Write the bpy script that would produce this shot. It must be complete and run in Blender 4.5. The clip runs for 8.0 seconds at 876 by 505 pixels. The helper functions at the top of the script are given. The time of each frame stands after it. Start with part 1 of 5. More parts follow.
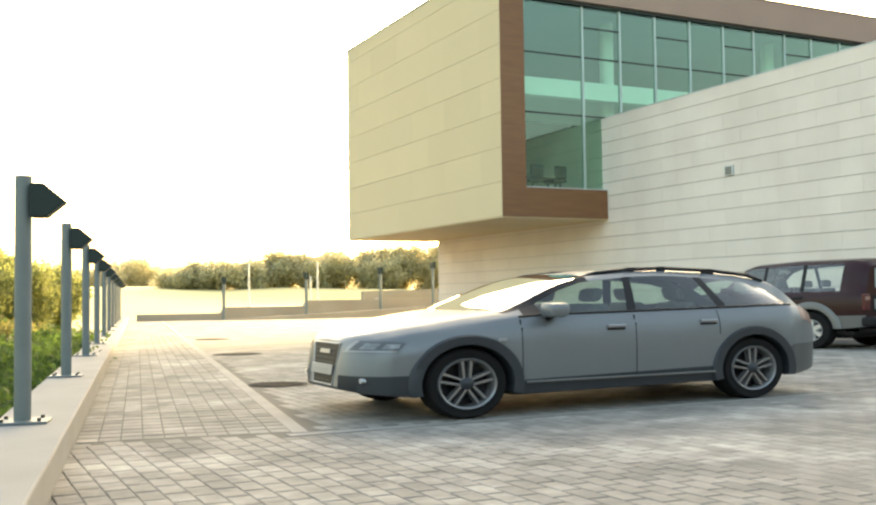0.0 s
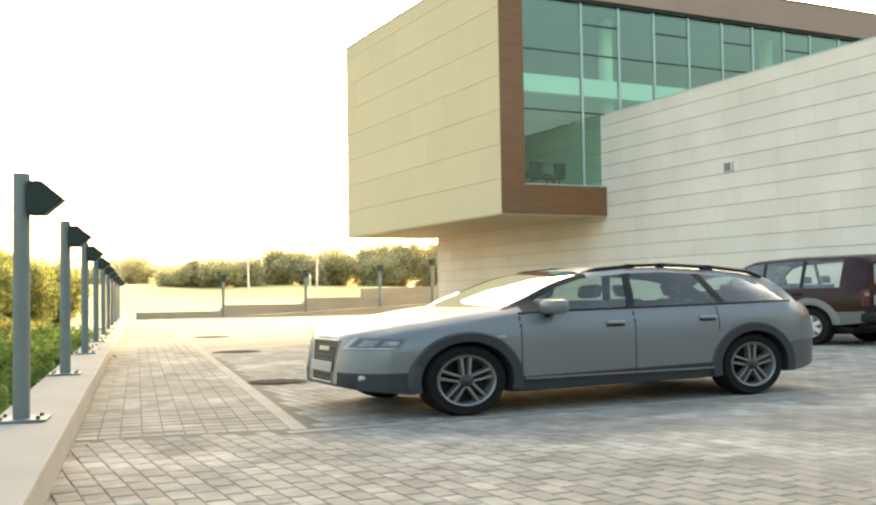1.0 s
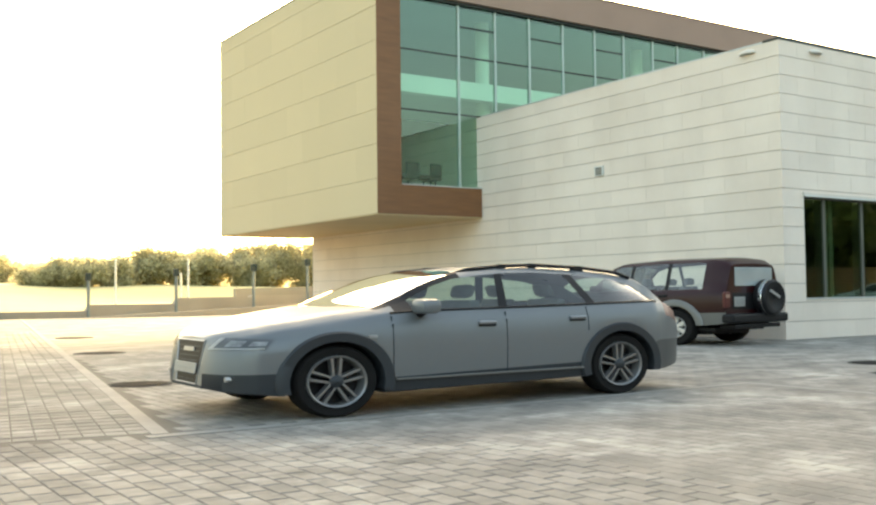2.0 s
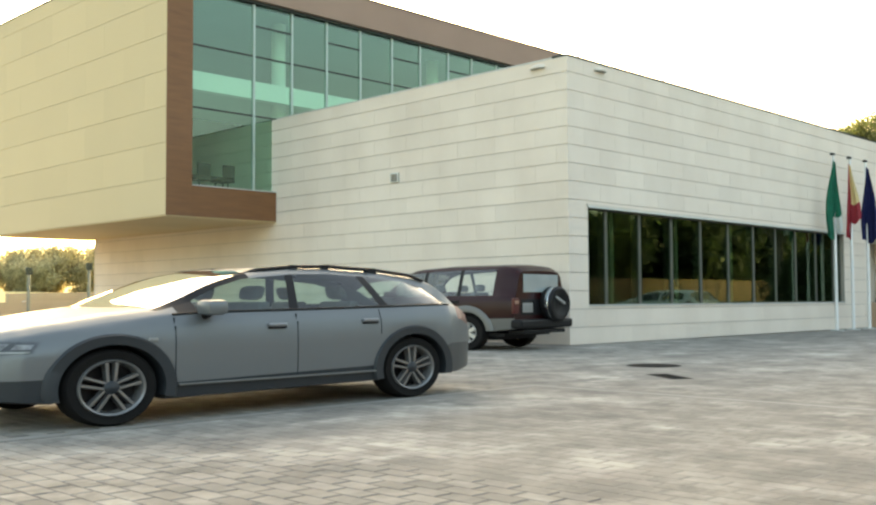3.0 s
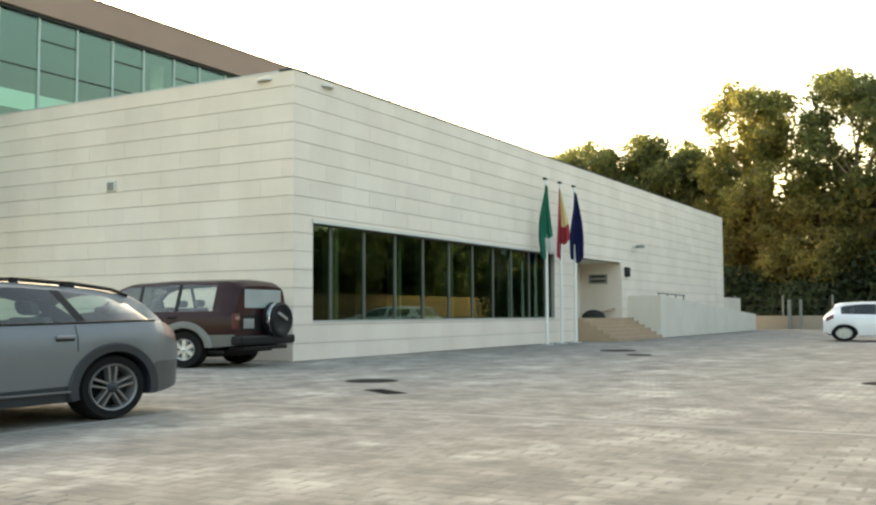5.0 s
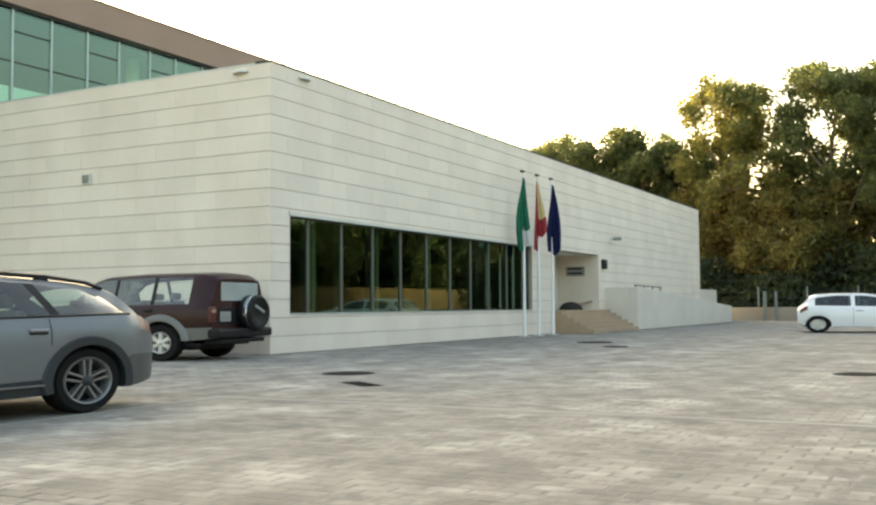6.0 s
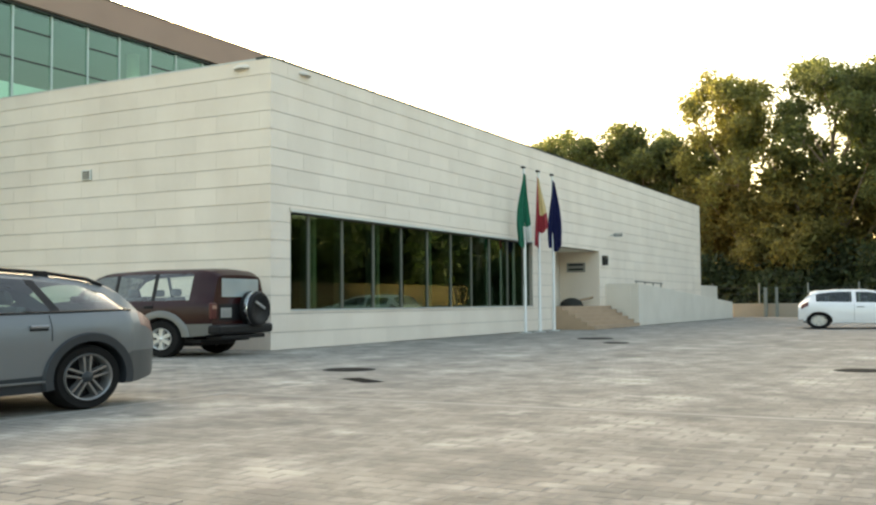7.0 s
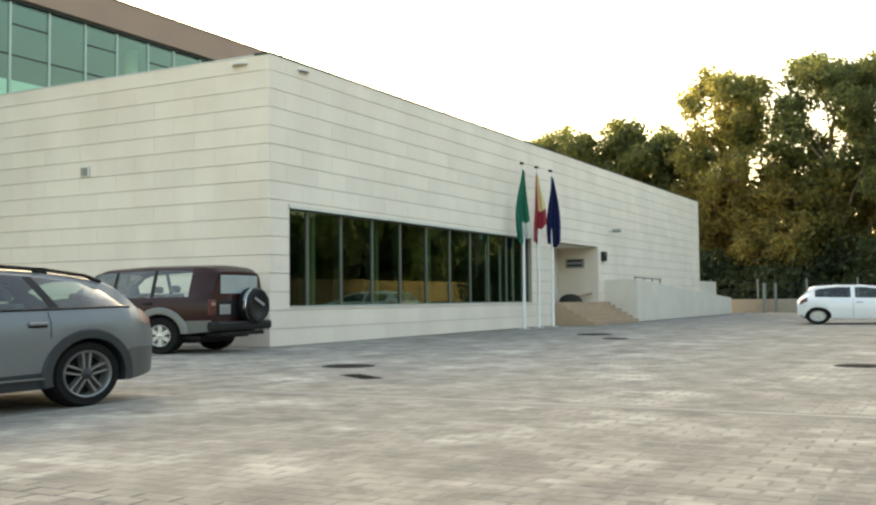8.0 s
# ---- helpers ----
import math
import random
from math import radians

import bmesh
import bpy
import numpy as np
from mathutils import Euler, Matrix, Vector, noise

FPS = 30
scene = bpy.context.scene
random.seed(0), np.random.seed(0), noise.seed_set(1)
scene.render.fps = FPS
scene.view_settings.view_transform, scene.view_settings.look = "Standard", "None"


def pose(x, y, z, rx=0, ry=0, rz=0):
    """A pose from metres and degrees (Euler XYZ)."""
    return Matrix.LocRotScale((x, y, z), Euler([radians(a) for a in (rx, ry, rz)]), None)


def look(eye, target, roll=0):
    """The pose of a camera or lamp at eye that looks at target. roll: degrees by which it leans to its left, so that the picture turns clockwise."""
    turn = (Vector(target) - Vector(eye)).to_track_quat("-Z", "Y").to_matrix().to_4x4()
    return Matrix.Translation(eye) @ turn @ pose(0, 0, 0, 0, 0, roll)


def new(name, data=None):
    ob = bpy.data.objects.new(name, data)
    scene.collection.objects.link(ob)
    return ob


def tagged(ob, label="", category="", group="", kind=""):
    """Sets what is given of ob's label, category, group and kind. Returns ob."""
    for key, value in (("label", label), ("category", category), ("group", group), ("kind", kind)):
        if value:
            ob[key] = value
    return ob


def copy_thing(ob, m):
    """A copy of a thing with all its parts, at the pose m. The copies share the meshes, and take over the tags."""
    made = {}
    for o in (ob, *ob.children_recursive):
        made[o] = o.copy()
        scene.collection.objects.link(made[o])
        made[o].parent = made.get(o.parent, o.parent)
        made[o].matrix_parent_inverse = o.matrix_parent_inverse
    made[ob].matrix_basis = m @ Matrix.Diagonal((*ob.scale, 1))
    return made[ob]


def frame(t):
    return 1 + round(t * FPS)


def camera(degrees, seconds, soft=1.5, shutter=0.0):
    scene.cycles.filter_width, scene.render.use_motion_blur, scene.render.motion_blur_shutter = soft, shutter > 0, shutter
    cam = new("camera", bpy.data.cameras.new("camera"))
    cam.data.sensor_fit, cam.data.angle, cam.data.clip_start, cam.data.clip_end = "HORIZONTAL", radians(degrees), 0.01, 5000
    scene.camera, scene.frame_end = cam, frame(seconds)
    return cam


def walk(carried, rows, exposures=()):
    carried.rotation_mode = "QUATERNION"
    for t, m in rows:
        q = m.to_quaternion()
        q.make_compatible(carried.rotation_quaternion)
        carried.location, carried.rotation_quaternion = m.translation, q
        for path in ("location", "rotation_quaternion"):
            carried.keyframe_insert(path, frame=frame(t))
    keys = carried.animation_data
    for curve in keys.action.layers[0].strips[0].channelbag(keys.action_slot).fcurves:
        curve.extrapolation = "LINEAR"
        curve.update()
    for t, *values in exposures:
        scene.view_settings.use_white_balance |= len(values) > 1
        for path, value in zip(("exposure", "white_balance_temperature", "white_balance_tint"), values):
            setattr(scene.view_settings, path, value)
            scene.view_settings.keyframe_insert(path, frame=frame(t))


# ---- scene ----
cam = camera(47.66, 8.0, soft=2.3)
# seconds, eye, yaw, pitch, roll
ROWS = [
    (0.0, 0.000, 0.000, 1.120, -26.52, 2.57, 0.80),
    (0.5, -0.002, 0.013, 1.124, -26.39, 2.46, 0.81),
    (1.0, 0.007, 0.006, 1.117, -26.55, 2.41, 0.94),
    (1.2, 0.001, 0.021, 1.119, -26.93, 2.39, 0.99),
    (2.3, 0.188, 0.152, 1.078, -37.09, 2.55, 0.65),
    (2.5, 0.233, 0.191, 1.058, -39.33, 2.73, 0.71),
    (3.0, 0.292, 0.292, 1.038, -45.49, 2.74, 0.31),
    (3.5, 0.322, 0.247, 1.039, -50.49, 2.85, -0.02),
    (4.0, 0.520, 0.295, 1.029, -55.44, 3.30, 0.06),
    (4.5, 0.568, 0.285, 1.033, -58.83, 3.44, 0.20),
    (5.0, 0.545, 0.226, 1.036, -60.82, 3.57, 0.29),
    (6.5, 0.526, 0.175, 1.037, -62.15, 3.04, 0.43),
    (7.0, 0.544, 0.189, 1.038, -62.01, 2.90, 0.43),
    (7.5, 0.561, 0.220, 1.032, -62.13, 2.82, 0.44),
    (8.0, 0.560, 0.213, 1.034, -62.09, 2.69, 0.55),
]
walk(cam, [(t, pose(x, y, z, 90 + pitch, roll, yaw)) for t, x, y, z, yaw, pitch, roll in ROWS], exposures=[(0.0, 2.78, 7600, 6), (1.0, 2.78, 7600, 6), (2.5, 2.75, 7900, 6), (4.5, 2.68, 8000, 6), (8.0, 2.65, 8000, 6)])

# ---------------------------------------------------------------- light
SUN_AZ, SUN_EL = -37.0, 12.0          # degrees: towards -x of +y, above the horizon
world = bpy.data.worlds.new("sky")
scene.world = world
world.use_nodes = True
_wn = world.node_tree
_sky = _wn.nodes.new("ShaderNodeTexSky")
_sky.sky_type, _sky.sun_disc = "NISHITA", False
_sky.sun_elevation, _sky.sun_rotation = radians(SUN_EL), radians(-SUN_AZ)
_sky.air_density, _sky.dust_density, _sky.ozone_density = 1.0, 4.8, 0.7
_wn.links.new(_sky.outputs[0], _wn.nodes["Background"].inputs[0])
_wn.nodes["Background"].inputs[1].default_value = 0.15
sun = new("sun", bpy.data.lights.new("sun", "SUN"))
sun.data.energy, sun.data.angle, sun.data.color = 1.2, radians(5), (1.0, 0.80, 0.50)
_sd = Vector((-math.sin(radians(SUN_AZ)) * math.cos(radians(SUN_EL)), math.cos(radians(SUN_AZ)) * math.cos(radians(SUN_EL)), math.sin(radians(SUN_EL))))
sun.matrix_world = look(_sd * 60, (0, 0, 0))


# ---------------------------------------------------------------- materials
def pbr(name, a, b=None, scale=2.0, rough=0.6, bump=0.0, fine=40.0, metal=0.0, coat=0.0, vary=0.0, grain=0.25, stretch=(1, 1, 1), world_scale=False, contrast=1.6, dust=()):
    """Two tones mixed at a large and a fine scale, with fine relief; vary: spread of lightness from piece to piece."""
    m = bpy.data.materials.new(name)
    m.use_nodes = True
    n, l = m.node_tree.nodes, m.node_tree.links
    p = n["Principled BSDF"]
    p.inputs["Roughness"].default_value, p.inputs["Metallic"].default_value = rough, metal
    p.inputs["Coat Weight"].default_value, p.inputs["Coat Roughness"].default_value = coat, 0.06
    b = b or tuple(c * 0.8 for c in a)
    tc = n.new("ShaderNodeTexCoord")
    mp = n.new("ShaderNodeMapping")
    mp.inputs["Scale"].default_value = stretch
    if world_scale:
        l.new(n.new("ShaderNodeNewGeometry").outputs["Position"], mp.inputs[0])
    else:
        l.new(tc.outputs["Object"], mp.inputs[0])
    big, small = n.new("ShaderNodeTexNoise"), n.new("ShaderNodeTexNoise")
    big.inputs["Scale"].default_value, big.inputs["Detail"].default_value = scale, 6
    small.inputs["Scale"].default_value, small.inputs["Detail"].default_value = fine, 3
    for t in (big, small):
        l.new(mp.outputs[0], t.inputs["Vector"])
    add = n.new("ShaderNodeMath")
    add.operation = "MULTIPLY_ADD"
    l.new(small.outputs[0], add.inputs[0])
    add.inputs[1].default_value = grain
    sub = n.new("ShaderNodeMath")
    sub.operation = "MULTIPLY_ADD"
    l.new(big.outputs[0], sub.inputs[0])
    sub.inputs[1].default_value, sub.inputs[2].default_value = contrast, 0.5 - contrast / 2 - grain / 2
    add.use_clamp = True
    l.new(sub.outputs[0], add.inputs[2])
    mix = n.new("ShaderNodeMix")
    mix.data_type = "RGBA"
    mix.inputs[6].default_value, mix.inputs[7].default_value = (*a, 1), (*b, 1)
    l.new(add.outputs[0], mix.inputs[0])
    out = mix.outputs[2]
    for colour, size, least, soft in dust:
        # broad patches with a ragged edge, of dust or stains
        dn, ramp, dm = n.new("ShaderNodeTexNoise"), n.new("ShaderNodeMapRange"), n.new("ShaderNodeMix")
        dn.inputs["Scale"].default_value, dn.inputs["Detail"].default_value, dn.inputs["Roughness"].default_value = size, 7, 0.68
        l.new(mp.outputs[0], dn.inputs["Vector"])
        l.new(dn.outputs[0], ramp.inputs[0])
        ramp.inputs[1].default_value, ramp.inputs[2].default_value = least, least + soft
        dm.data_type = "RGBA"
        l.new(ramp.outputs[0], dm.inputs[0])
        l.new(out, dm.inputs[6])
        dm.inputs[7].default_value = (*colour, 1)
        out = dm.outputs[2]
    if vary:
        oi = n.new("ShaderNodeObjectInfo")
        geo = n.new("ShaderNodeNewGeometry")
        s = n.new("ShaderNodeMath")
        s.operation = "ADD"
        l.new(oi.outputs["Random"], s.inputs[0])
        l.new(geo.outputs["Random Per Island"], s.inputs[1])
        fr = n.new("ShaderNodeMath")
        fr.operation = "FRACT"
        l.new(s.outputs[0], fr.inputs[0])
        v = n.new("ShaderNodeMath")
        v.operation = "MULTIPLY_ADD"
        l.new(fr.outputs[0], v.inputs[0])
        v.inputs[1].default_value, v.inputs[2].default_value = 2 * vary, 1 - vary
        hs = n.new("ShaderNodeHueSaturation")
        l.new(v.outputs[0], hs.inputs["Value"])
        l.new(out, hs.inputs["Color"])
        out = hs.outputs[0]
    l.new(out, p.inputs["Base Color"])
    if bump:
        bp = n.new("ShaderNodeBump")
        bp.inputs["Strength"].default_value, bp.inputs["Distance"].default_value = bump, 0.02
        l.new(small.outputs[0], bp.inputs["Height"])
        l.new(bp.outputs[0], p.inputs["Normal"])
    return m


def pane_glass(name, tint, gloss=0.06, gain=1.0, sheen=(1, 1, 1)):
    """Thin tinted glass: clear through its tint, mirroring by its Fresnel term."""
    m = bpy.data.materials.new(name)
    m.use_nodes = True
    n, l = m.node_tree.nodes, m.node_tree.links
    n.remove(n["Principled BSDF"])
    tr, gl, mx, fr = (n.new("ShaderNodeBsdfTransparent"), n.new("ShaderNodeBsdfGlossy"), n.new("ShaderNodeMixShader"), n.new("ShaderNodeLayerWeight"))
    tr.inputs[0].default_value = (*tint, 1)
    gl.inputs["Roughness"].default_value, gl.inputs[0].default_value = 0.02, (*sheen, 1)
    fr.inputs[0].default_value = 0.5
    pw = n.new("ShaderNodeMath")
    pw.operation = "POWER"
    pw.inputs[1].default_value = 4.0
    l.new(fr.outputs["Facing"], pw.inputs[0])
    ma = n.new("ShaderNodeMath")
    ma.operation, ma.use_clamp = "MULTIPLY_ADD", True
    l.new(pw.outputs[0], ma.inputs[0])
    ma.inputs[1].default_value, ma.inputs[2].default_value = gain, gloss
    l.new(ma.outputs[0], mx.inputs[0])
    l.new(tr.outputs[0], mx.inputs[1])
    l.new(gl.outputs[0], mx.inputs[2])
    l.new(mx.outputs[0], n["Material Output"].inputs[0])
    return m


M_STONE = pbr("pale_limestone", (0.80, 0.715, 0.615), (0.68, 0.593, 0.50), 0.5, 0.75, 0.06, 9, vary=0.035, world_scale=True, stretch=(1.6, 1.6, 0.8))
M_JOINT = pbr("grey_joint", (0.38, 0.35, 0.30), (0.31, 0.285, 0.245), 2, 0.9)
M_CREAM = pbr("cream_panel", (0.62, 0.51, 0.315), (0.55, 0.45, 0.275), 0.25, 0.7, 0.04, 10, vary=0.03, world_scale=True, contrast=0.9)
M_WOOD = pbr("brown_timber_panel", (0.225, 0.100, 0.038), (0.15, 0.062, 0.024), 1.2, 0.6, 0.05, 30, stretch=(1, 1, 8))
M_SOFFIT = pbr("soffit_panel", (0.62, 0.48, 0.27), (0.52, 0.40, 0.22), 0.4, 0.7)
M_FASCIA = pbr("brown_metal_fascia", (0.36, 0.24, 0.18), (0.30, 0.20, 0.15), 0.6, 0.8, 0.02, 40)
M_PAVER = pbr("concrete_paver", (0.282, 0.260, 0.224), (0.152, 0.142, 0.127), 1.9, 0.9, 0.25, 11.0, vary=0.17, grain=0.8, world_scale=True, stretch=(0.8, 1.0, 1), contrast=2.6, dust=(((0.395, 0.368, 0.32), 0.8, 0.51, 0.16), ((0.115, 0.102, 0.085), 0.55, 0.60, 0.12)))
M_PAVEJOINT = pbr("earthy_paver_joint", (0.13, 0.115, 0.096), (0.085, 0.075, 0.063), 0.6, 0.95, world_scale=True)
M_SANDJOINT = pbr("sandy_paver_joint", (0.235, 0.22, 0.193), (0.155, 0.146, 0.131), 1.3, 0.95, world_scale=True)
M_KERB = pbr("white_concrete", (0.255, 0.25, 0.24), (0.19, 0.187, 0.18), 1.2, 0.85, 0.15, 50)
M_ALU = pbr("white_aluminium", (0.62, 0.64, 0.62), (0.5, 0.52, 0.5), 3, 0.4, metal=0.3)
M_GLAZEBAR = pbr("pale_green_aluminium", (0.40, 0.49, 0.45), (0.34, 0.42, 0.38), 3, 0.4, metal=0.2)
M_DARKALU = pbr("dark_aluminium", (0.035, 0.045, 0.04), (0.025, 0.03, 0.028), 3, 0.4, metal=0.4)
M_GREENGLASS = pane_glass("green_glass", (0.78, 0.94, 0.86), 0.07, 1.05, (0.84, 0.98, 0.90))
M_DARKGLASS = pane_glass("dark_window_glass", (0.50, 0.60, 0.48), 0.055, 1.0, (0.70, 0.88, 0.72))
M_INWALL = pbr("interior_plaster", (0.74, 0.78, 0.72), (0.66, 0.7, 0.64), 1, 0.9)
# this dark green-grey includes the shade of the room behind the glass
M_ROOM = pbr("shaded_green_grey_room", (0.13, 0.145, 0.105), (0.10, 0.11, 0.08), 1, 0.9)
M_INDARK = pbr("interior_dark", (0.05, 0.05, 0.045), (0.03, 0.03, 0.028), 1, 0.9)
M_GRASS = pbr("grass_ground", (0.13, 0.15, 0.04), (0.22, 0.19, 0.07), 0.08, 0.95, 0.4, 6)
M_BACKWALL = pbr("brown_plaster", (0.12, 0.083, 0.052), (0.085, 0.06, 0.038), 0.5, 0.95, 0.3, 20)
M_POST = pbr("grey_green_paint", (0.17, 0.20, 0.19), (0.13, 0.155, 0.15), 3, 0.5, 0.03, 60, metal=0.2)
M_POSTDARK = pbr("dark_green_metal", (0.03, 0.045, 0.04), (0.02, 0.03, 0.028), 3, 0.5)
M_POSTDARK.node_tree.nodes["Principled BSDF"].inputs["Specular IOR Level"].default_value = 0.15
M_WINFRAME = pbr("grey_window_frame", (0.10, 0.105, 0.084), (0.075, 0.08, 0.065), 3, 0.55, metal=0.1)
M_CURTAIN = pbr("grey_green_blind", (0.50, 0.48, 0.42), (0.42, 0.40, 0.35), 2, 0.9)
M_STEP = pbr("reddish_stone", (0.42, 0.30, 0.20), (0.34, 0.24, 0.16), 1.5, 0.8, 0.1, 40)
M_STONE2 = pbr("pale_stone_block", (0.68, 0.63, 0.55), (0.58, 0.53, 0.455), 0.9, 0.75, 0.06, 60)
M_SIGN = pbr("grey_metal", (0.30, 0.31, 0.30), (0.24, 0.25, 0.24), 3, 0.5, metal=0.4)
M_WHITE = pbr("white_paint", (0.80, 0.80, 0.78), (0.72, 0.72, 0.70), 2, 0.35)
M_FGREEN = pbr("green_cloth", (0.015, 0.23, 0.14), (0.01, 0.18, 0.11), 6, 0.85)
M_FWHITE = pbr("white_cloth", (0.75, 0.77, 0.74), (0.65, 0.68, 0.66), 6, 0.85)
M_FRED = pbr("red_cloth", (0.48, 0.06, 0.08), (0.38, 0.045, 0.06), 6, 0.85)
M_FYELLOW = pbr("yellow_cloth", (0.78, 0.66, 0.38), (0.70, 0.58, 0.32), 6, 0.85)
M_FBLUE = pbr("blue_cloth", (0.012, 0.02, 0.11), (0.008, 0.014, 0.08), 6, 0.85)
M_ALUTRIM = pbr("satin_trim", (0.30, 0.31, 0.32), (0.25, 0.26, 0.27), 4, 0.35, metal=0.6)
# opaque pane: its pale blue-grey stands in for a bright reflection
M_REARGLASS = pbr("rear_glass_reflecting", (0.34, 0.40, 0.40), (0.26, 0.31, 0.31), 2, 0.15, coat=0.3)
M_TERR = pbr("weathered_concrete", (0.33, 0.29, 0.23), (0.24, 0.21, 0.165), 0.5, 0.9, 0.1, 10)
M_BEAM = pbr("white_interior_paint", (0.85, 0.86, 0.83), (0.8, 0.82, 0.78), 1, 0.8)
M_INCEIL = pbr("grey_interior_ceiling", (0.52, 0.55, 0.52), (0.45, 0.48, 0.45), 0.8, 0.9)
M_FLUSH = pbr("worn_pale_concrete", (0.32, 0.30, 0.265), (0.21, 0.20, 0.18), 1.6, 0.85, 0.2, 12, grain=0.5, world_scale=True)
M_DRY = pbr("dry_grass_field", (0.72, 0.58, 0.27), (0.52, 0.45, 0.18), 0.05, 0.95, 0.4, 0.6, world_scale=True)
M_IRON = pbr("cast_iron", (0.022, 0.021, 0.02), (0.014, 0.013, 0.012), 8, 0.95, 0.3, 80)
for _m in (M_IRON, M_INDARK):
    _m.node_tree.nodes["Principled BSDF"].inputs["Specular IOR Level"].default_value = 0.08


def part(name, bm, material, parent=None, label="", smooth=False, sharp=40):
    me = bpy.data.meshes.new(name)
    bm.to_mesh(me)
    bm.free()
    me.materials.append(material)
    if smooth:
        me.polygons.foreach_set("use_smooth", [True] * len(me.polygons))
        me.set_sharp_from_angle(angle=radians(sharp))
    ob = new(name, me)
    if parent:
        ob.parent = parent
    if label:
        tagged(ob, label)
    return ob


def pydata(name, verts, faces, material, parent=None, label=""):
    me = bpy.data.meshes.new(name)
    me.from_pydata(verts, [], faces)
    me.materials.append(material)
    ob = new(name, me)
    if parent:
        ob.parent = parent
    if label:
        tagged(ob, label)
    return ob


def add_box(bm, lo, hi, bevel=0.0):
    """An axis-aligned box from corner to corner, into bm."""
    c = [(a + b) / 2 for a, b in zip(lo, hi)]
    m = Matrix.Translation(c) @ Matrix.Diagonal((hi[0] - lo[0], hi[1] - lo[1], hi[2] - lo[2], 1))
    r = bmesh.ops.create_cube(bm, size=1, matrix=m)
    if bevel:
        es = list({e for v in r["verts"] for e in v.link_edges})
        bmesh.ops.bevel(bm, geom=es, offset=bevel, segments=2, profile=0.5, affect="EDGES")
    return bm


def box(lo, hi, bevel=0.0):
    return add_box(bmesh.new(), lo, hi, bevel)


def prism(poly, axis, a, b, bevel=0.0):
    """A polygon (pairs in the two other axes, in order) drawn out along axis from a to b."""
    bm = bmesh.new()
    def at(u, v, w):
        return {"x": (w, u, v), "y": (u, w, v), "z": (u, v, w)}[axis]
    f = bm.faces.new([bm.verts.new(at(u, v, a)) for u, v in poly])
    r = bmesh.ops.extrude_face_region(bm, geom=[f])
    for v in [g for g in r["geom"] if isinstance(g, bmesh.types.BMVert)]:
        v.co["xyz".index(axis)] = b
    bmesh.ops.recalc_face_normals(bm, faces=bm.faces)
    if bevel:
        bmesh.ops.bevel(bm, geom=list(bm.edges), offset=bevel, segments=2, profile=0.5, affect="EDGES")
    return bm


def add_rod(bm, p, q, r, r2=None, seg=12):
    p, q = Vector(p), Vector(q)
    m = Matrix.Translation((p + q) / 2) @ (q - p).to_track_quat("Z", "Y").to_matrix().to_4x4()
    bmesh.ops.create_cone(bm, cap_ends=True, segments=seg, radius1=r, radius2=r if r2 is None else r2, depth=(q - p).length, matrix=m)
    return bm


def rod(p, q, r, r2=None, seg=12):
    return add_rod(bmesh.new(), p, q, r, r2, seg)


def thing(name, label, category, m=None, group=""):
    ob = new(name)
    ob.empty_display_size = 0.1
    if m is not None:
        ob.matrix_world = m
    return tagged(ob, label, category, group)


def structure(ob, label, category):
    return tagged(ob, label, category, kind="structure")

# ---------------------------------------------------------------- the building
XA, YB, ZA = 18.35, 13.88, 6.60          # west wall, south wall, parapet of the low block
XE, YN = 59.2, 36.7                      # its east and north ends
BX0, BX1, BY0, BY1, BZ0, BZ1 = 14.59, 56.0, 24.94, 37.2, 3.45, 11.12   # the raised bar
WX0, WX1, WZ0, WZ1 = 19.09, 33.6, 0.88, 3.16     # the long window
PX0, PX1, PZ0, PZ1 = 35.8, 40.95, 0.86, 3.17     # the porch
SK = 0.03                                 # thickness of the stone slabs
COURSE, FIRST = 0.418, -0.023


def wall_core(name, lo, hi, label):
    return structure(part(name, box(lo, hi), M_JOINT, None), label, "wall")


# cores stand behind the slabs
wall_west = wall_core("wall_west", (XA + SK, YB + 0.40, 0), (XA + 0.40, YN, ZA - 0.02), "west wall of the low block clad in pale limestone")
_c = bmesh.new()
for lo, hi in (((XA + SK, 0), (WX0, ZA - 0.02)), ((WX0, 0), (WX1, WZ0)), ((WX0, WZ1), (WX1, ZA - 0.02)), ((WX1, 0), (PX0, ZA - 0.02)),
               ((PX0, PZ1), (PX1, ZA - 0.02)), ((PX1, 0), (XE, ZA - 0.02))):
    add_box(_c, (lo[0], YB + SK, lo[1]), (hi[0], YB + 0.40, hi[1]))
wall_south = structure(part("wall_south", _c, M_JOINT), "south wall of the low block clad in pale limestone", "wall")
structure(part("wall_east", box((XE - 0.4, YB + 0.41, 0), (XE, YN, ZA)), M_STONE), "plain east end wall of the low block", "wall")
structure(part("wall_north", box((XA + 0.41, YN - 0.4, 0), (XE - 0.41, YN, ZA)), M_STONE), "plain north wall of the low block", "wall")
structure(part("roof_slab", box((XA + 0.41, YB + 0.41, ZA - 0.45), (XE - 0.41, BY0 - 0.03, ZA - 0.15)), M_KERB), "flat roof slab of the low block", "roof")
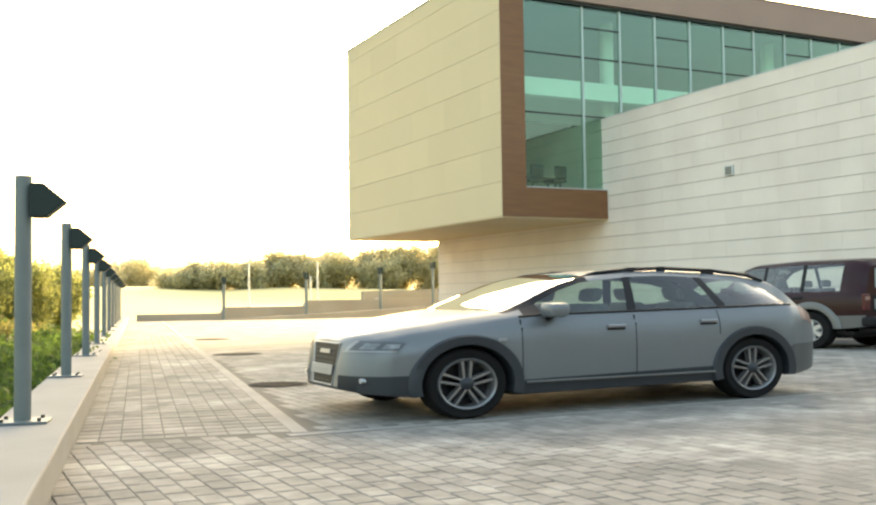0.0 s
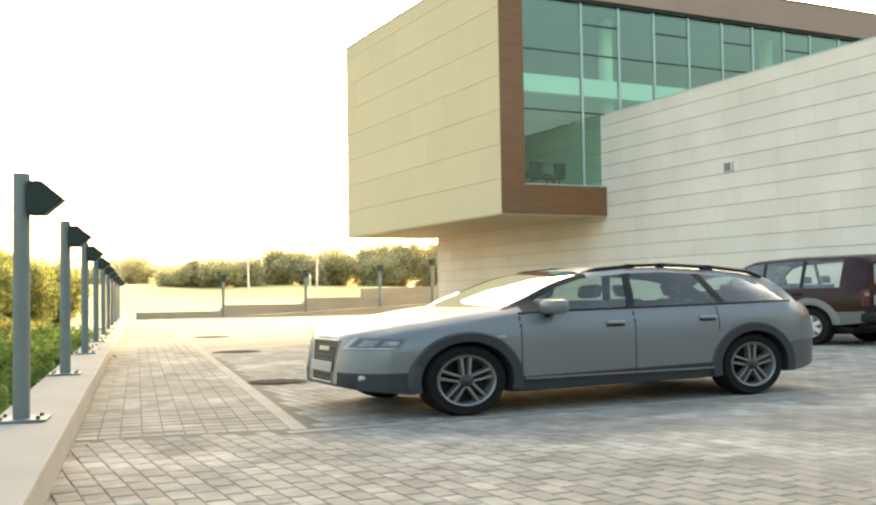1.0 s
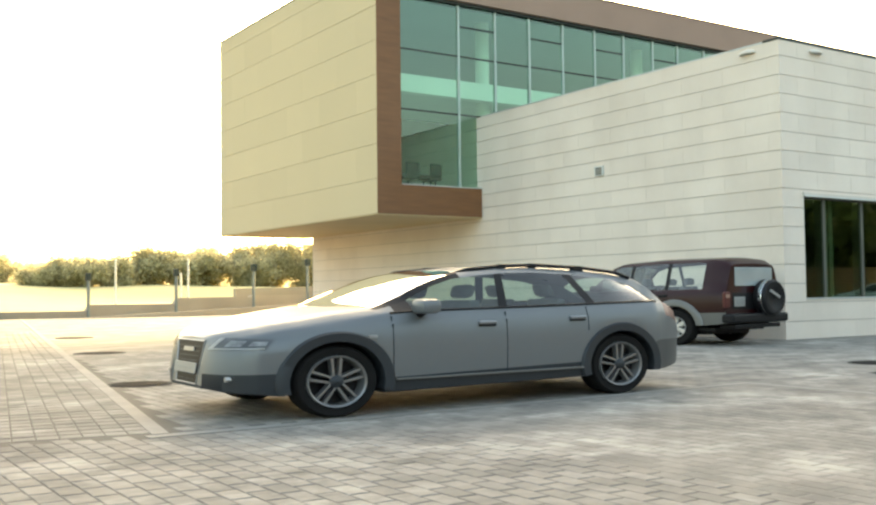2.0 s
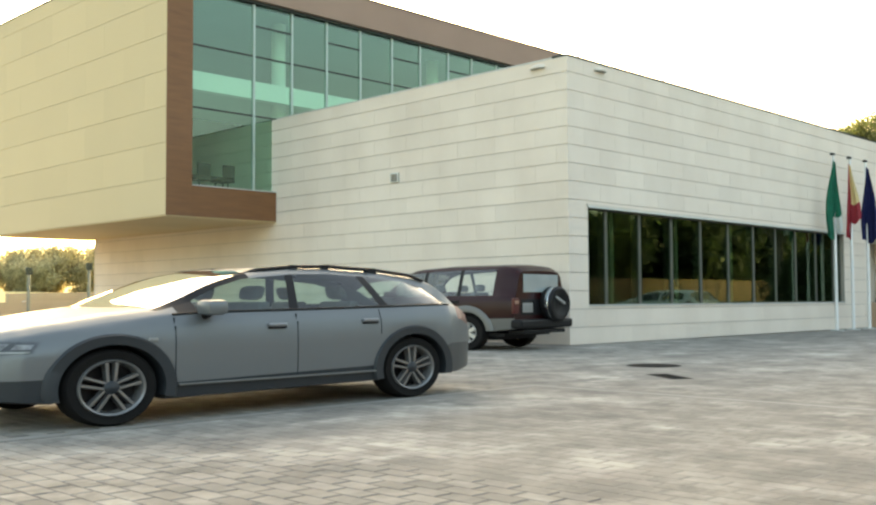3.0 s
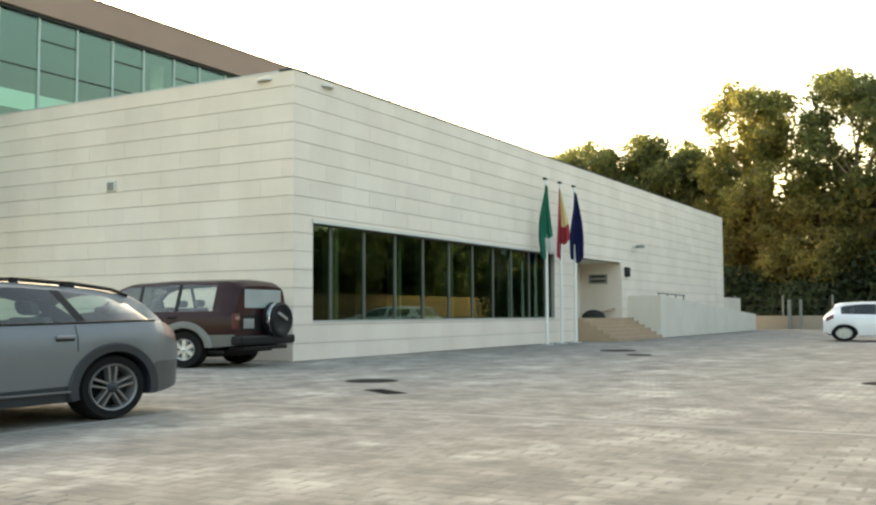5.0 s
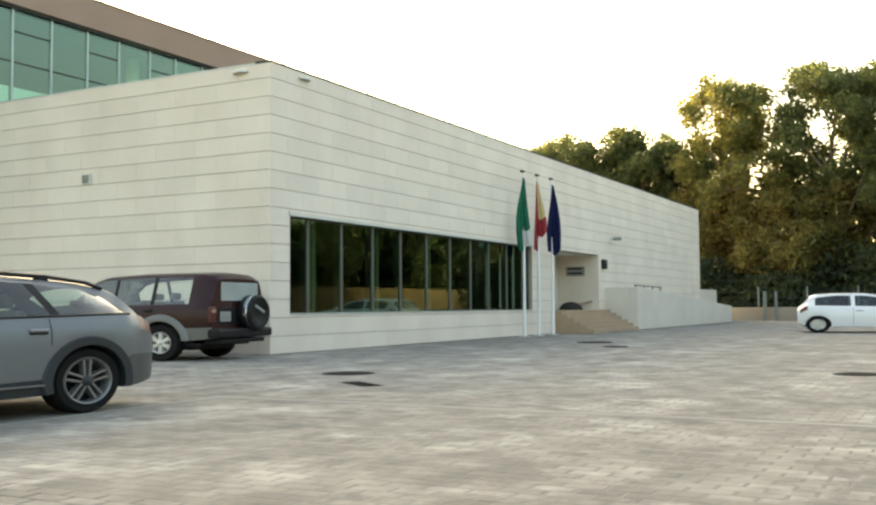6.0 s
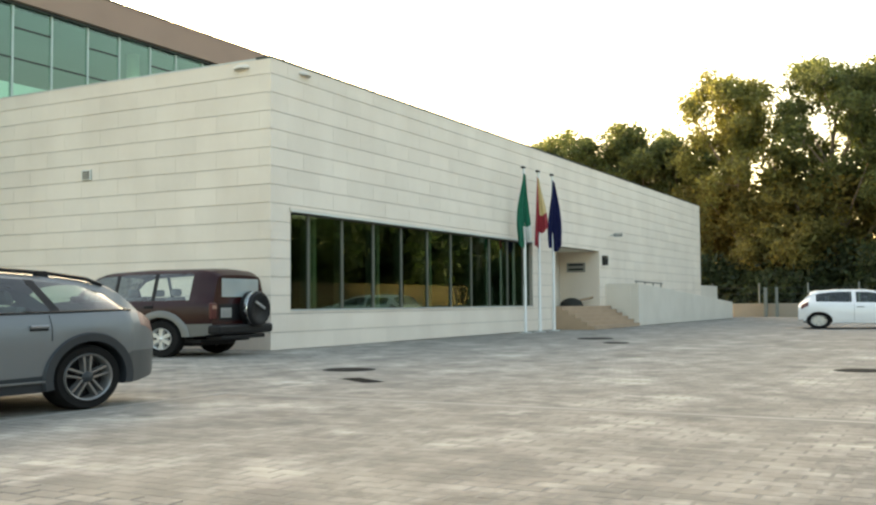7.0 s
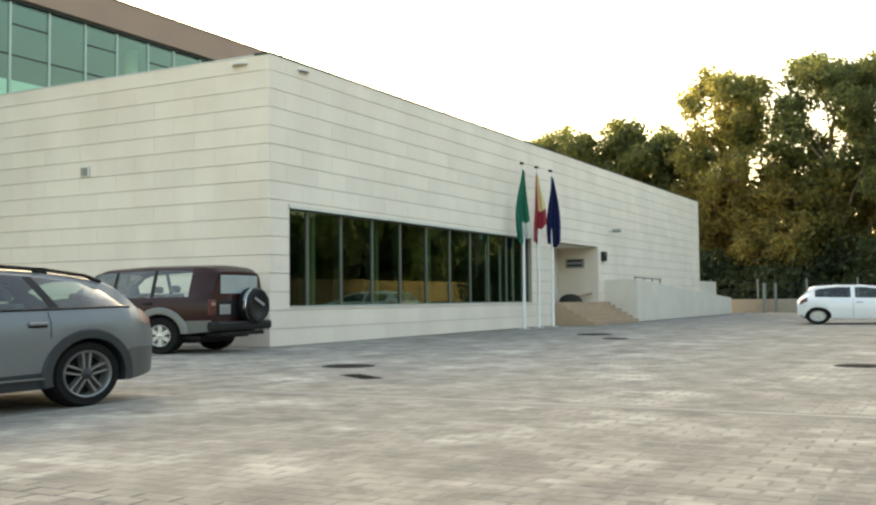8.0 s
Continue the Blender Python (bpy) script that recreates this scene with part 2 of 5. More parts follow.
_cp = bmesh.new()
add_box(_cp, (XA - 0.01, YB - 0.01, ZA), (XE, YB + 0.42, ZA + 0.05))
structure(part("coping", _cp, M_DARKALU), "thin dark metal coping along the parapet", "trim")
structure(part("coping", box((XA - 0.01, YB + 0.43, ZA), (XA + 0.42, BY0 - 0.02, ZA + 0.025)), M_ALU), "thin pale metal coping along the parapet", "trim")


def slab_mesh(w, h, t=SK):
    """A stone slab in the xz plane, its face towards -y, with softened edges."""
    e = 0.0015
    v = [(0, t, 0), (w, t, 0), (w, t, h), (0, t, h), (0, e, 0), (w, e, 0), (w, e, h), (0, e, h), (e, 0, e), (w - e, 0, e), (w - e, 0, h - e), (e, 0, h - e)]
    f = [(0, 1, 5, 4), (1, 2, 6, 5), (2, 3, 7, 6), (3, 0, 4, 7), (4, 5, 9, 8), (5, 6, 10, 9), (6, 7, 11, 10), (7, 4, 8, 11), (8, 9, 10, 11)]
    return v, f


SLAB_CACHE = {}


def slab(w, h, material, name="slab"):
    k = (round(w, 3), round(h, 3), material.name)
    if k not in SLAB_CACHE:
        me = bpy.data.meshes.new(name)
        v, f = slab_mesh(*k[:2])
        me.from_pydata(v, [], f)
        me.materials.append(material)
        SLAB_CACHE[k] = me
    return SLAB_CACHE[k]


def clad(parent, m, length, z0, z1, material, pitch=1.45, holes=(), most=300, course=COURSE, first=FIRST, gap=0.012, shift=0.5, base=Matrix.Identity(4)):
    """Courses of slabs over a wall face: m takes (along, out, up) to the world. holes: (a0, a1, z0, z1) left open."""
    zs = [z0] + [first + course * i for i in range(1, 40) if z0 + 0.05 < first + course * i < z1 - 0.05] + [z1]
    made, rest_v, rest_f = 0, [], []
    for r, (za, zb) in enumerate(zip(zs, zs[1:])):
        cuts = sorted({0.0, length} | {min(max(pitch * (i + (shift if r % 2 else 0)), 0), length) for i in range(int(length / pitch) + 1)})
        for a, b in zip(cuts, cuts[1:]):
            pieces = [(a, b, za, zb)]
            for h0, h1, g0, g1 in holes:
                out = []
                for (pa, pb, qa, qb) in pieces:
                    if pb <= h0 or pa >= h1 or qb <= g0 or qa >= g1:
                        out.append((pa, pb, qa, qb))
                        continue
                    ca, cb = max(pa, h0), min(pb, h1)
                    if pa < h0:
                        out.append((pa, h0, qa, qb))
                    if pb > h1:
                        out.append((h1, pb, qa, qb))
                    if qa < g0:
                        out.append((ca, cb, qa, g0))
                    if qb > g1:
                        out.append((ca, cb, g1, qb))
                pieces = out
            for pa, pb, qa, qb in pieces:
                if pb - pa < 0.03 or qb - qa < 0.03:
                    continue
                w, h = pb - pa - 0.0015, qb - qa - gap
                jut = random.uniform(0, 0.0015)
                mm = base.inverted() @ m @ pose(pa + 0.001, -jut, qa + gap / 2)
                if made < most:
                    ob = new("slab", slab(w, h, material))
                    ob.parent = parent
                    ob.matrix_basis = mm
                    made += 1
                else:
                    v, f = slab_mesh(w, h)
                    n = len(rest_v)
                    rest_v += [mm @ Vector(q) for q in v]
                    rest_f += [tuple(i + n for i in q) for q in f]
    if rest_v:
        tagged(pydata("slabs", rest_v, rest_f, material, parent), kind="stuff")


M_WEST = Matrix.Translation((XA, YN, 0)) @ pose(0, 0, 0, 0, 0, -90)      # along -y, face towards -x
M_SOUTH = Matrix.Translation((XA, YB, 0))


# ---- the raised bar
bar = thing("raised_wing", "raised upper wing with cream panelled flank and brown timber frame", "building", Matrix.Translation((BX0, BY0, 0)))


def bpart(name, lo, hi, material, label="", bevel=0.0):
    """A box of the raised wing, in world places."""
    o = Vector((BX0, BY0, 0))
    return part(name, box(Vector(lo) - o, Vector(hi) - o, bevel), material, bar, label)


GY = BY0 + 0.22                            # plane of the glazing
flank = bpart("flank_wall", (BX0 + 0.03, BY0 + 0.03, BZ0), (BX0 + 0.30, BY1, BZ1), M_JOINT)
bpart("floor_slab", (BX0 + 0.31, BY0 + 0.31, BZ0 + 0.02), (BX1, BY1, 4.20), M_INWALL)
bpart("soffit", (BX0 + 0.02, BY0 + 0.02, BZ0 - 0.03), (XA + 0.02, BY1, BZ0 - 0.003), M_SOFFIT)
bpart("jamb", (BX0, BY0, BZ0), (15.42, BY0 + 0.30, BZ1 - 0.02), M_WOOD, "brown timber end jamb")
bpart("sill_band", (15.423, BY0, BZ0), (XA - 0.005, BY0 + 0.30, 4.33), M_WOOD, "brown timber band under the glazing")
bpart("fascia", (15.423, BY0, 10.15), (BX1, BY0 + 0.5, BZ1 - 0.02), M_FASCIA, "brown metal roof fascia")
bpart("fascia_shadow_gap", (15.423, BY0 + 0.12, 10.07), (BX1, BY0 + 0.5, 10.147), M_DARKALU)
bpart("roof_slab", (BX0 + 0.31, BY0 + 0.51, 10.4), (BX1, BY1, BZ1 - 0.04), M_INWALL)
bpart("roof_edge", (BX0 - 0.02, BY0 - 0.02, BZ1 - 0.02), (BX1, BY1, BZ1 + 0.03), M_DARKALU)
bpart("back_wall", (BX0 + 0.31, BY1 - 0.3, 4.2), (BX1, BY1, 10.4), M_INWALL)
bpart("end_wall", (BX1 - 0.3, BY0 + 0.51, ZA), (BX1, BY1 - 0.31, 10.4), M_FASCIA)
bpart("sill", (15.43, BY0 - 0.02, 4.333), (XA - 0.01, BY0 + 0.24, 4.36), M_ALU)

# ---- ground
def rise(x, y):
    """Height of the land: flat about the forecourt, a low slope beyond it."""
    t = min(max((y - 74) / 60, 0), 1)
    h = -0.75 + 3.6 * t * t * (3 - 2 * t) + 1.2 * t * noise.noise((x * 0.05, y * 0.035, 0))
    u = min(max((y - 150) / 200, 0), 1)
    return h + 5.0 * u + 2.5 * u * noise.noise((x * 0.012, y * 0.012, 3))


gx = [-3000, -600, -250] + [-150 + 10 * i for i in range(31)] + [250, 600, 3000]
gy = [-3000, -600, -150, -60, 0, 40, 70] + [76 + 8 * i for i in range(30)] + [400, 700, 3000]
gv = [(x, y, rise(x, y) if abs(x) < 700 and y < 800 else 4.0 if y > 0 else -0.75) for y in gy for x in gx]
gf = [(j * len(gx) + i, j * len(gx) + i + 1, (j + 1) * len(gx) + i + 1, (j + 1) * len(gx) + i) for j in range(len(gy) - 1) for i in range(len(gx) - 1)]
land = structure(pydata("ground", gv, gf, M_GRASS), "grassy ground rising to a dry golden field", "ground")
land.data.materials.append(M_DRY)
for q in land.data.polygons:
    q.material_index = 1 if q.center.y > 72 else 0
    q.use_smooth = True
KD = Vector((0.168, 0.986, 0)).normalized()       # the way of the low kerb wall
KE = Vector((0.95, 8.43, 0))                       # a point on its paved edge
KN = Vector((-KD.y, KD.x, 0))                      # away from the paving
def kerb_at(s, off=0.0, z=0.0):
    return KE + KD * s + KN * off + Vector((0, 0, z))
_far, _near = kerb_at(54), kerb_at(-45)
structure(part("pavement", prism([(_near.x, _near.y), (110, -40), (110, 62), (_far.x, _far.y)], "z", -0.8, -0.012), M_PAVER), "wide forecourt of grey interlocking concrete pavers", "pavement")

# ---- glazing of the raised wing, places along x of the mullions
MULL = [15.43, 17.67, 19.10, 20.50, 21.94, 23.38, 24.74, 26.18, 27.45] + [round(28.87 + 1.41 * k, 2) for k in range(10)]
glazing = thing("curtain_wall", "green tinted curtain wall with pale mullions in the raised wing", "window", Matrix.Translation((15.43, GY, 4.36)))
_o = Vector((15.43, GY, 4.36))
GZ0, GZ1, T1, T2 = 4.36, 10.07, 6.64, 8.47
for i, (a, b) in enumerate(zip(MULL, MULL[1:])):
    zlo = GZ0 if a < XA - 0.6 else ZA - 0.4
    levels = [z for z in (zlo, T1, T2, GZ1) if z >= zlo]
    if i == 1:
        levels = [GZ0, T1, T2, GZ1]
    if i % 2 == 1 and i < 9:
        levels = sorted(levels + [9.41])
    for z0, z1 in zip(levels, levels[1:]):
        part("pane", box(Vector((a + 0.03, GY + 0.02, z0 + 0.02)) - _o, Vector((b - 0.03, GY + 0.032, z1 - 0.02)) - _o), M_GREENGLASS, glazing).visible_shadow = False
    for z in levels[1:-1]:
        part("transom", box(Vector((a + 0.036, GY - 0.005, z - 0.02)) - _o, Vector((b - 0.036, GY + 0.075, z + 0.02)) - _o), M_DARKALU, glazing)
for i, x in enumerate(MULL):
    part("mullion", box(Vector((x - 0.035, GY - 0.02, GZ0 if x < XA else ZA - 0.4)) - _o, Vector((x + 0.035, GY + 0.09, GZ1)) - _o), M_GLAZEBAR, glazing)

# ---- rooms behind that glazing
o_ = Vector((BX0, BY0, 0))
bpart("gallery_beam", (15.5, 26.2, 7.42), (BX1 - 0.4, 26.45, 7.98), M_BEAM, "white gallery edge beam")
bpart("gallery_floor", (15.5, 26.452, 7.55), (BX1 - 0.4, BY1 - 0.31, 7.85), M_INWALL)
bpart("gallery_ceiling", (15.3, BY0 + 0.52, 10.30), (BX1 - 0.4, BY1 - 0.31, 10.38), M_INCEIL)
for x in (20.08, 27.4, 34.7, 42.0):
    part("column", rod(Vector((x, 27.2, 4.2)) - o_, Vector((x, 27.2, 10.4)) - o_, 0.24, seg=24), M_BEAM, bar, "round white column", smooth=True)
bpart("meeting_room_wall", (15.2, 31.0, 4.2), (24.0, 31.2, 7.54), M_INDARK, "dark partition of the meeting room")


def office_chair(m):
    ch = thing("office_chair", "dark upholstered office chair behind the green glazing", "chair", m, "chairs in the meeting room")
    part("seat", box((-0.26, -0.26, 0.40), (0.26, 0.26, 0.50), 0.03), M_INDARK, ch)
    part("backrest", box((-0.23, -0.30, 0.52), (0.23, -0.22, 0.90), 0.03), M_INDARK, ch)
    part("column", rod((0, 0, 0.06), (0, 0, 0.40), 0.03), M_DARKALU, ch)
    for k in range(5):
        a = k * 2 * math.pi / 5
        part("foot", rod((0, 0, 0.09), (0.28 * math.cos(a), 0.28 * math.sin(a), 0.03), 0.025), M_DARKALU, ch)
    return ch


_ch = office_chair(pose(16.15, 25.75, 4.2))
copy_thing(_ch, pose(17.0, 25.8, 4.2, 0, 0, 8))
tb = thing("meeting_table", "long dark meeting table behind the green glazing", "table", pose(16.6, 26.7, 4.2))
part("tabletop", box((-1.1, -0.45, 0.60), (1.1, 0.45, 0.65), 0.01), M_INDARK, tb)
for x in (-0.95, 0.95):
    for y in (-0.35, 0.35):
        part("leg", rod((x, y, 0), (x, y, 0.60), 0.03), M_DARKALU, tb)

# ---- the long window
win = structure(thing("window_1", "long dark tinted ribbon window with slim mullions", "window", Matrix.Translation((WX0, YB, WZ0))), "long dark tinted ribbon window with slim mullions", "window")
WM = [WX0, 19.99, 21.44, 22.93, 24.41, 25.93, 27.42, 28.84, 30.20, 31.66, 33.0, WX1]
H = WZ1 - WZ0
for a, b in zip(WM, WM[1:]):
    part("pane", box((a - WX0 + 0.03, 0.16, 0.03), (b - WX0 - 0.03, 0.172, H - 0.03)), M_DARKGLASS, win).visible_shadow = False
for x in WM:
    part("mullion", box((max(x - WX0 - 0.05, 0.0), 0.13, 0.03), (min(x - WX0 + 0.05, WX1 - WX0), 0.36, H - 0.03), 0.004), M_WINFRAME, win)
part("lintel", box((-0.05, -0.03, H + 0.002), (WX1 - WX0 + 0.05, 0.02, H + 0.095), 0.006), M_STONE2, win, "pale stone lintel")
part("head", box((0, 0.12, H - 0.028), (WX1 - WX0, 0.24, H)), M_WINFRAME, win)
part("sill", box((0, -0.02, 0.0), (WX1 - WX0, 0.24, 0.028)), M_ALU, win)
part("drip_edge", box((-0.02, -0.05, H), (WX1 - WX0 + 0.02, 0.11, H + 0.04)), M_ALU, win)
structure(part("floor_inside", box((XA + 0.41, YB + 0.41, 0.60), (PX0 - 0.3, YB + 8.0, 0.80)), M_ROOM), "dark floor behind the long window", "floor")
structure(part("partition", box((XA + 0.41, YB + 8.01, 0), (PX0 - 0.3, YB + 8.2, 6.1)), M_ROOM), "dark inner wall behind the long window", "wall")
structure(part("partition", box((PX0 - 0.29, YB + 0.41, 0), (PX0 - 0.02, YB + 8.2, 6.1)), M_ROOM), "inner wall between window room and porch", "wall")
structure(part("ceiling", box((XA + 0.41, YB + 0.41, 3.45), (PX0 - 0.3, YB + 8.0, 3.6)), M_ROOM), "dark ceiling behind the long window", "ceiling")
for k, x in enumerate((20.4, 23.4, 26.4, 29.2, 31.8)):
    cu = thing("curtain", "grey-green vertical blind hanging behind the window", "curtain", pose(x, YB + 0.45, 0.8), "blinds behind the long window")
    _b = bmesh.new()
    for j in range(4):
        add_box(_b, (j * 0.10, 0.02 * (j % 2), 0), (j * 0.10 + 0.085, 0.02 * (j % 2) + 0.012, 2.6))
    part("slats", _b, M_CURTAIN, cu)

# ---- the porch
structure(part("porch_lining", box((PX1 + 0.002, YB + 0.41, PZ0), (PX1 + 0.2, YB + 1.8, PZ1 + 0.1)), M_STONE), "stone side wall of the recessed porch", "wall")
structure(part("porch_back", box((PX0, YB + 1.81, PZ0 - 0.86), (PX1 + 0.2, YB + 2.0, PZ1 + 0.1)), M_STONE2), "stone back of the recessed porch", "wall")
structure(part("porch_ceiling", box((PX0, YB + 0.41, PZ1 + 0.002), (PX1, YB + 1.8, PZ1 + 0.15)), M_INWALL), "plaster ceiling of the porch", "ceiling")
structure(part("porch_floor", box((PX0, YB - 0.25, 0), (PX1 + 0.72, YB + 1.8, PZ0)), M_STEP), "reddish stone landing of the entrance", "floor")
st = structure(thing("stairs", "reddish stone steps up to the porch", "stairs", pose(PX0, YB - 0.25, 0)), "reddish stone steps up to the porch", "stairs")
NS = 5
for k in range(NS):
    part("step", box((0, -0.25 * (NS - k), -0.01), (PX1 + 0.70 - PX0, -0.25 * (NS - k - 1) - 0.002, PZ0 * (k + 1) / (NS + 1)), 0.008), M_STEP, st)
sg = thing("entrance_sign", "grey metal nameplate on the porch side wall", "sign", pose(PX1 - 0.001, YB + 1.05, 2.5))
part("plate", box((-0.03, -0.42, -0.2), (0, 0.42, 0.2), 0.005), M_SIGN, sg)
for z in (0.12, -0.08):
    part("text_bar", box((-0.036, -0.33, z - 0.04), (-0.031, 0.33, z + 0.04)), M_INDARK, sg)
dm = thing("covered_bin", "dark rounded covered bin on the entrance landing", "bin", pose(PX1 - 0.75, YB + 1.0, PZ0))
_b = bmesh.new()
bmesh.ops.create_uvsphere(_b, u_segments=24, v_segments=12, radius=1, matrix=Matrix.Diagonal((0.5, 0.5, 0.34, 1)))
bmesh.ops.bisect_plane(_b, geom=_b.verts[:] + _b.edges[:] + _b.faces[:], plane_co=(0, 0, 0.0), plane_no=(0, 0, -1), clear_outer=True)
part("body", _b, M_INDARK, dm, smooth=True)
part("arm", rod((0.1, -0.2, 0.2), (0.55, -0.75, 0.36), 0.05), M_STEP, dm)

structure(part("porch_jamb", box((PX1 - 0.02, YB + 0.002, PZ0), (PX1 - 0.002, YB + 0.405, PZ1)), M_STONE), "stone edge of the porch opening", "wall")
structure(part("porch_lining", box((PX0 + 0.002, YB + 0.41, PZ0), (PX0 + 0.02, YB + 1.8, PZ1)), M_STONE), "stone side wall of the recessed porch", "wall")

# ---- parapet of the ramp beside the steps
RX0, RX1, RY = 41.7, 60.9, 12.43
ramp = structure(part("ramp_parapet", prism([(RX0, 0), (RX1, 0), (RX1, 0.95), (RX0 + 0.5, 1.80), (RX0, 1.80)], "y", RY, RY + 0.35, 0.015), M_STONE2), "pale stone parapet sloping down along the ramp", "wall")
structure(part("ramp_return", box((RX0, RY + 0.352, 0), (RX0 + 0.35, YB - 0.003, 1.80), 0.01), M_STONE2), "pale stone return wall beside the steps", "wall")
structure(part("ramp", prism([(RX0 + 0.36, 0), (RX1, 0), (RX1, 0.08), (RX0 + 0.36, 0.86)], "y", RY + 0.355, YB - 0.003), M_KERB), "concrete access ramp behind the parapet", "ramp")
structure(part("garden_wall_stub", box((XE + 0.005, YB + 0.1, 0), (64.0, YB + 0.5, 1.95), 0.01), M_STONE2), "low stone garden wall continuing past the building", "wall")
rl = thing("handrail", "low dark handrail on the parapet by the steps", "handrail", pose(RX0, RY + 0.18, 1.80))
part("rail", rod((0.15, 0, 0.09), (4.4, 0, 0.05), 0.025), M_DARKALU, rl)
for x in (0.3, 1.6, 2.9, 4.2):
    part("support", rod((x, 0, -0.2 if x > 0.5 else 0), (x, 0, 0.07), 0.02), M_DARKALU, rl)

# ---- small fixtures on the walls
vent = thing("wall_vent", "small grey louvred vent box on the stone wall", "vent", pose(XA - 0.001, 19.62, 4.31))
part("frame", box((-0.05, -0.16, -0.13), (0, 0.16, 0.13), 0.01), M_ALU, vent)
for k in range(4):
    part("slat", box((-0.062, -0.11, -0.09 + 0.05 * k), (-0.051, 0.11, -0.065 + 0.05 * k)), M_INDARK, vent)


def dome_light(m):
    d = thing("wall_light", "shallow grey wall light under the parapet", "lamp", m, "lights under the parapet")
    b = bmesh.new()
    bmesh.ops.create_uvsphere(b, u_segments=20, v_segments=10, radius=1, matrix=Matrix.Diagonal((0.22, 0.14, 0.10, 1)))
    bmesh.ops.bisect_plane(b, geom=b.verts[:] + b.edges[:] + b.faces[:], plane_co=(0, 0, 0), plane_no=(0, 0, -1), clear_outer=True)
    part("hood", b, M_STONE2, d, smooth=True)
    part("lens", box((-0.17, -0.10, -0.012), (0.17, 0.0, -0.002), 0.003), M_ALU, d)
    return d


_d = dome_light(pose(19.62, YB + 0.0, 6.43))
copy_thing(_d, pose(XA, 14.71, 6.43, 0, 0, -90))
cm = thing("security_camera", "small white security camera on a bracket", "camera", pose(42.5, YB, 3.94))
part("bracket", rod((0, 0, 0), (0, -0.18, -0.02), 0.025), M_ALU, cm)
part("housing", box((-0.10, -0.52, -0.07), (0.08, -0.16, 0.07), 0.02), M_SIGN, cm)
nb = thing("wall_box", "small black letter box on the stone wall", "letter box", pose(41.5, YB, 2.8))
part("body", box((-0.22, -0.14, -0.2), (0.22, 0, 0.2), 0.02), M_INDARK, nb)
part("flap", box((-0.18, -0.15, 0.05), (0.18, -0.141, 0.14)), M_DARKALU, nb)
for x, y, h in ((20.6, 15.2, 0.75), (24.6, 15.2, 0.95)):
    an = thing("roof_antenna", "thin hooked pipe standing on the flat roof", "pipe", pose(x, y, ZA - 0.15))
    part("pipe", rod((0, 0, 0), (0, 0, h + 0.15), 0.025), M_POST, an)
    part("hook", rod((0, 0, h + 0.15), (-0.22, 0, h + 0.21), 0.025), M_POST, an)

# ---- flag poles


def flag_mesh(seed, bands, w, hang, drop=2.55):
    """A slack flag gathered about its pole: bands of (u0, u1, v0, v1, material); hang: the share of the cloth past the pole."""
    rnd = random.Random(seed)
    ph = [rnd.uniform(0, 6) for _ in range(4)]
    out = []
    for u0, u1, v0, v1, mt in bands:
        b = bmesh.new()
        nu, nv = max(4, int(20 * (u1 - u0))), max(4, int(30 * (v1 - v0)))
        g = []
        for j in range(nv + 1):
            v = v0 + (v1 - v0) * j / nv
            row = []
            for i in range(nu + 1):
                u = u0 + (u1 - u0) * i / nu
                spread = 0.16 + 0.84 * math.sin(min(v * 1.25, 1.0) * math.pi / 2) ** 1.4 - 0.35 * max(0.0, v - 0.8)
                fold = 0.075 * math.sin(8 * u + ph[0] + 2.2 * v) + 0.035 * math.sin(19 * u + ph[1] - 1.5 * v)
                x = w * (u - 1 + hang) * spread + 0.03 * math.sin(5 * v + ph[2])
                z = -drop * v * (1 - 0.16 * abs(u - 0.4)) - 0.10 * u + 0.06 * v * math.sin(9 * u + ph[3])
                row.append(b.verts.new((x, -0.14 + fold * (0.25 + v), z)))
            g.append(row)
        for j in range(nv):
            for i in range(nu):
                b.faces.new((g[j][i], g[j][i + 1], g[j + 1][i + 1], g[j + 1][i]))
        bmesh.ops.solidify(b, geom=b.faces[:], thickness=0.006)
        out.append((b, mt))
    return out


def flag_pole(x, y, bands, seed, label, w, hang):
    fp = thing("flag_pole", label, "flag", pose(x, y, 0), "flag poles before the entrance")
    part("pole", rod((0, 0, 0.0), (0, 0, 5.62), 0.055, 0.042, 16), M_WHITE, fp, smooth=True)
    part("base_plate", box((-0.16, -0.16, -0.01), (0.16, 0.16, 0.03), 0.004), M_ALU, fp)
    part("cap", box((-0.14, -0.05, 5.58), (0.06, 0.05, 5.65), 0.012), M_INDARK, fp)
    fl = None
    for b, mt in flag_mesh(seed, bands, w, hang):
        b.transform(pose(0, 0, 5.42, 0, 0, -62))
        if fl is None:
            fl = part("flag", b, mt, fp, smooth=True, sharp=80)
        else:
            part("flag_band", b, mt, fl, smooth=True, sharp=80)
    return fp


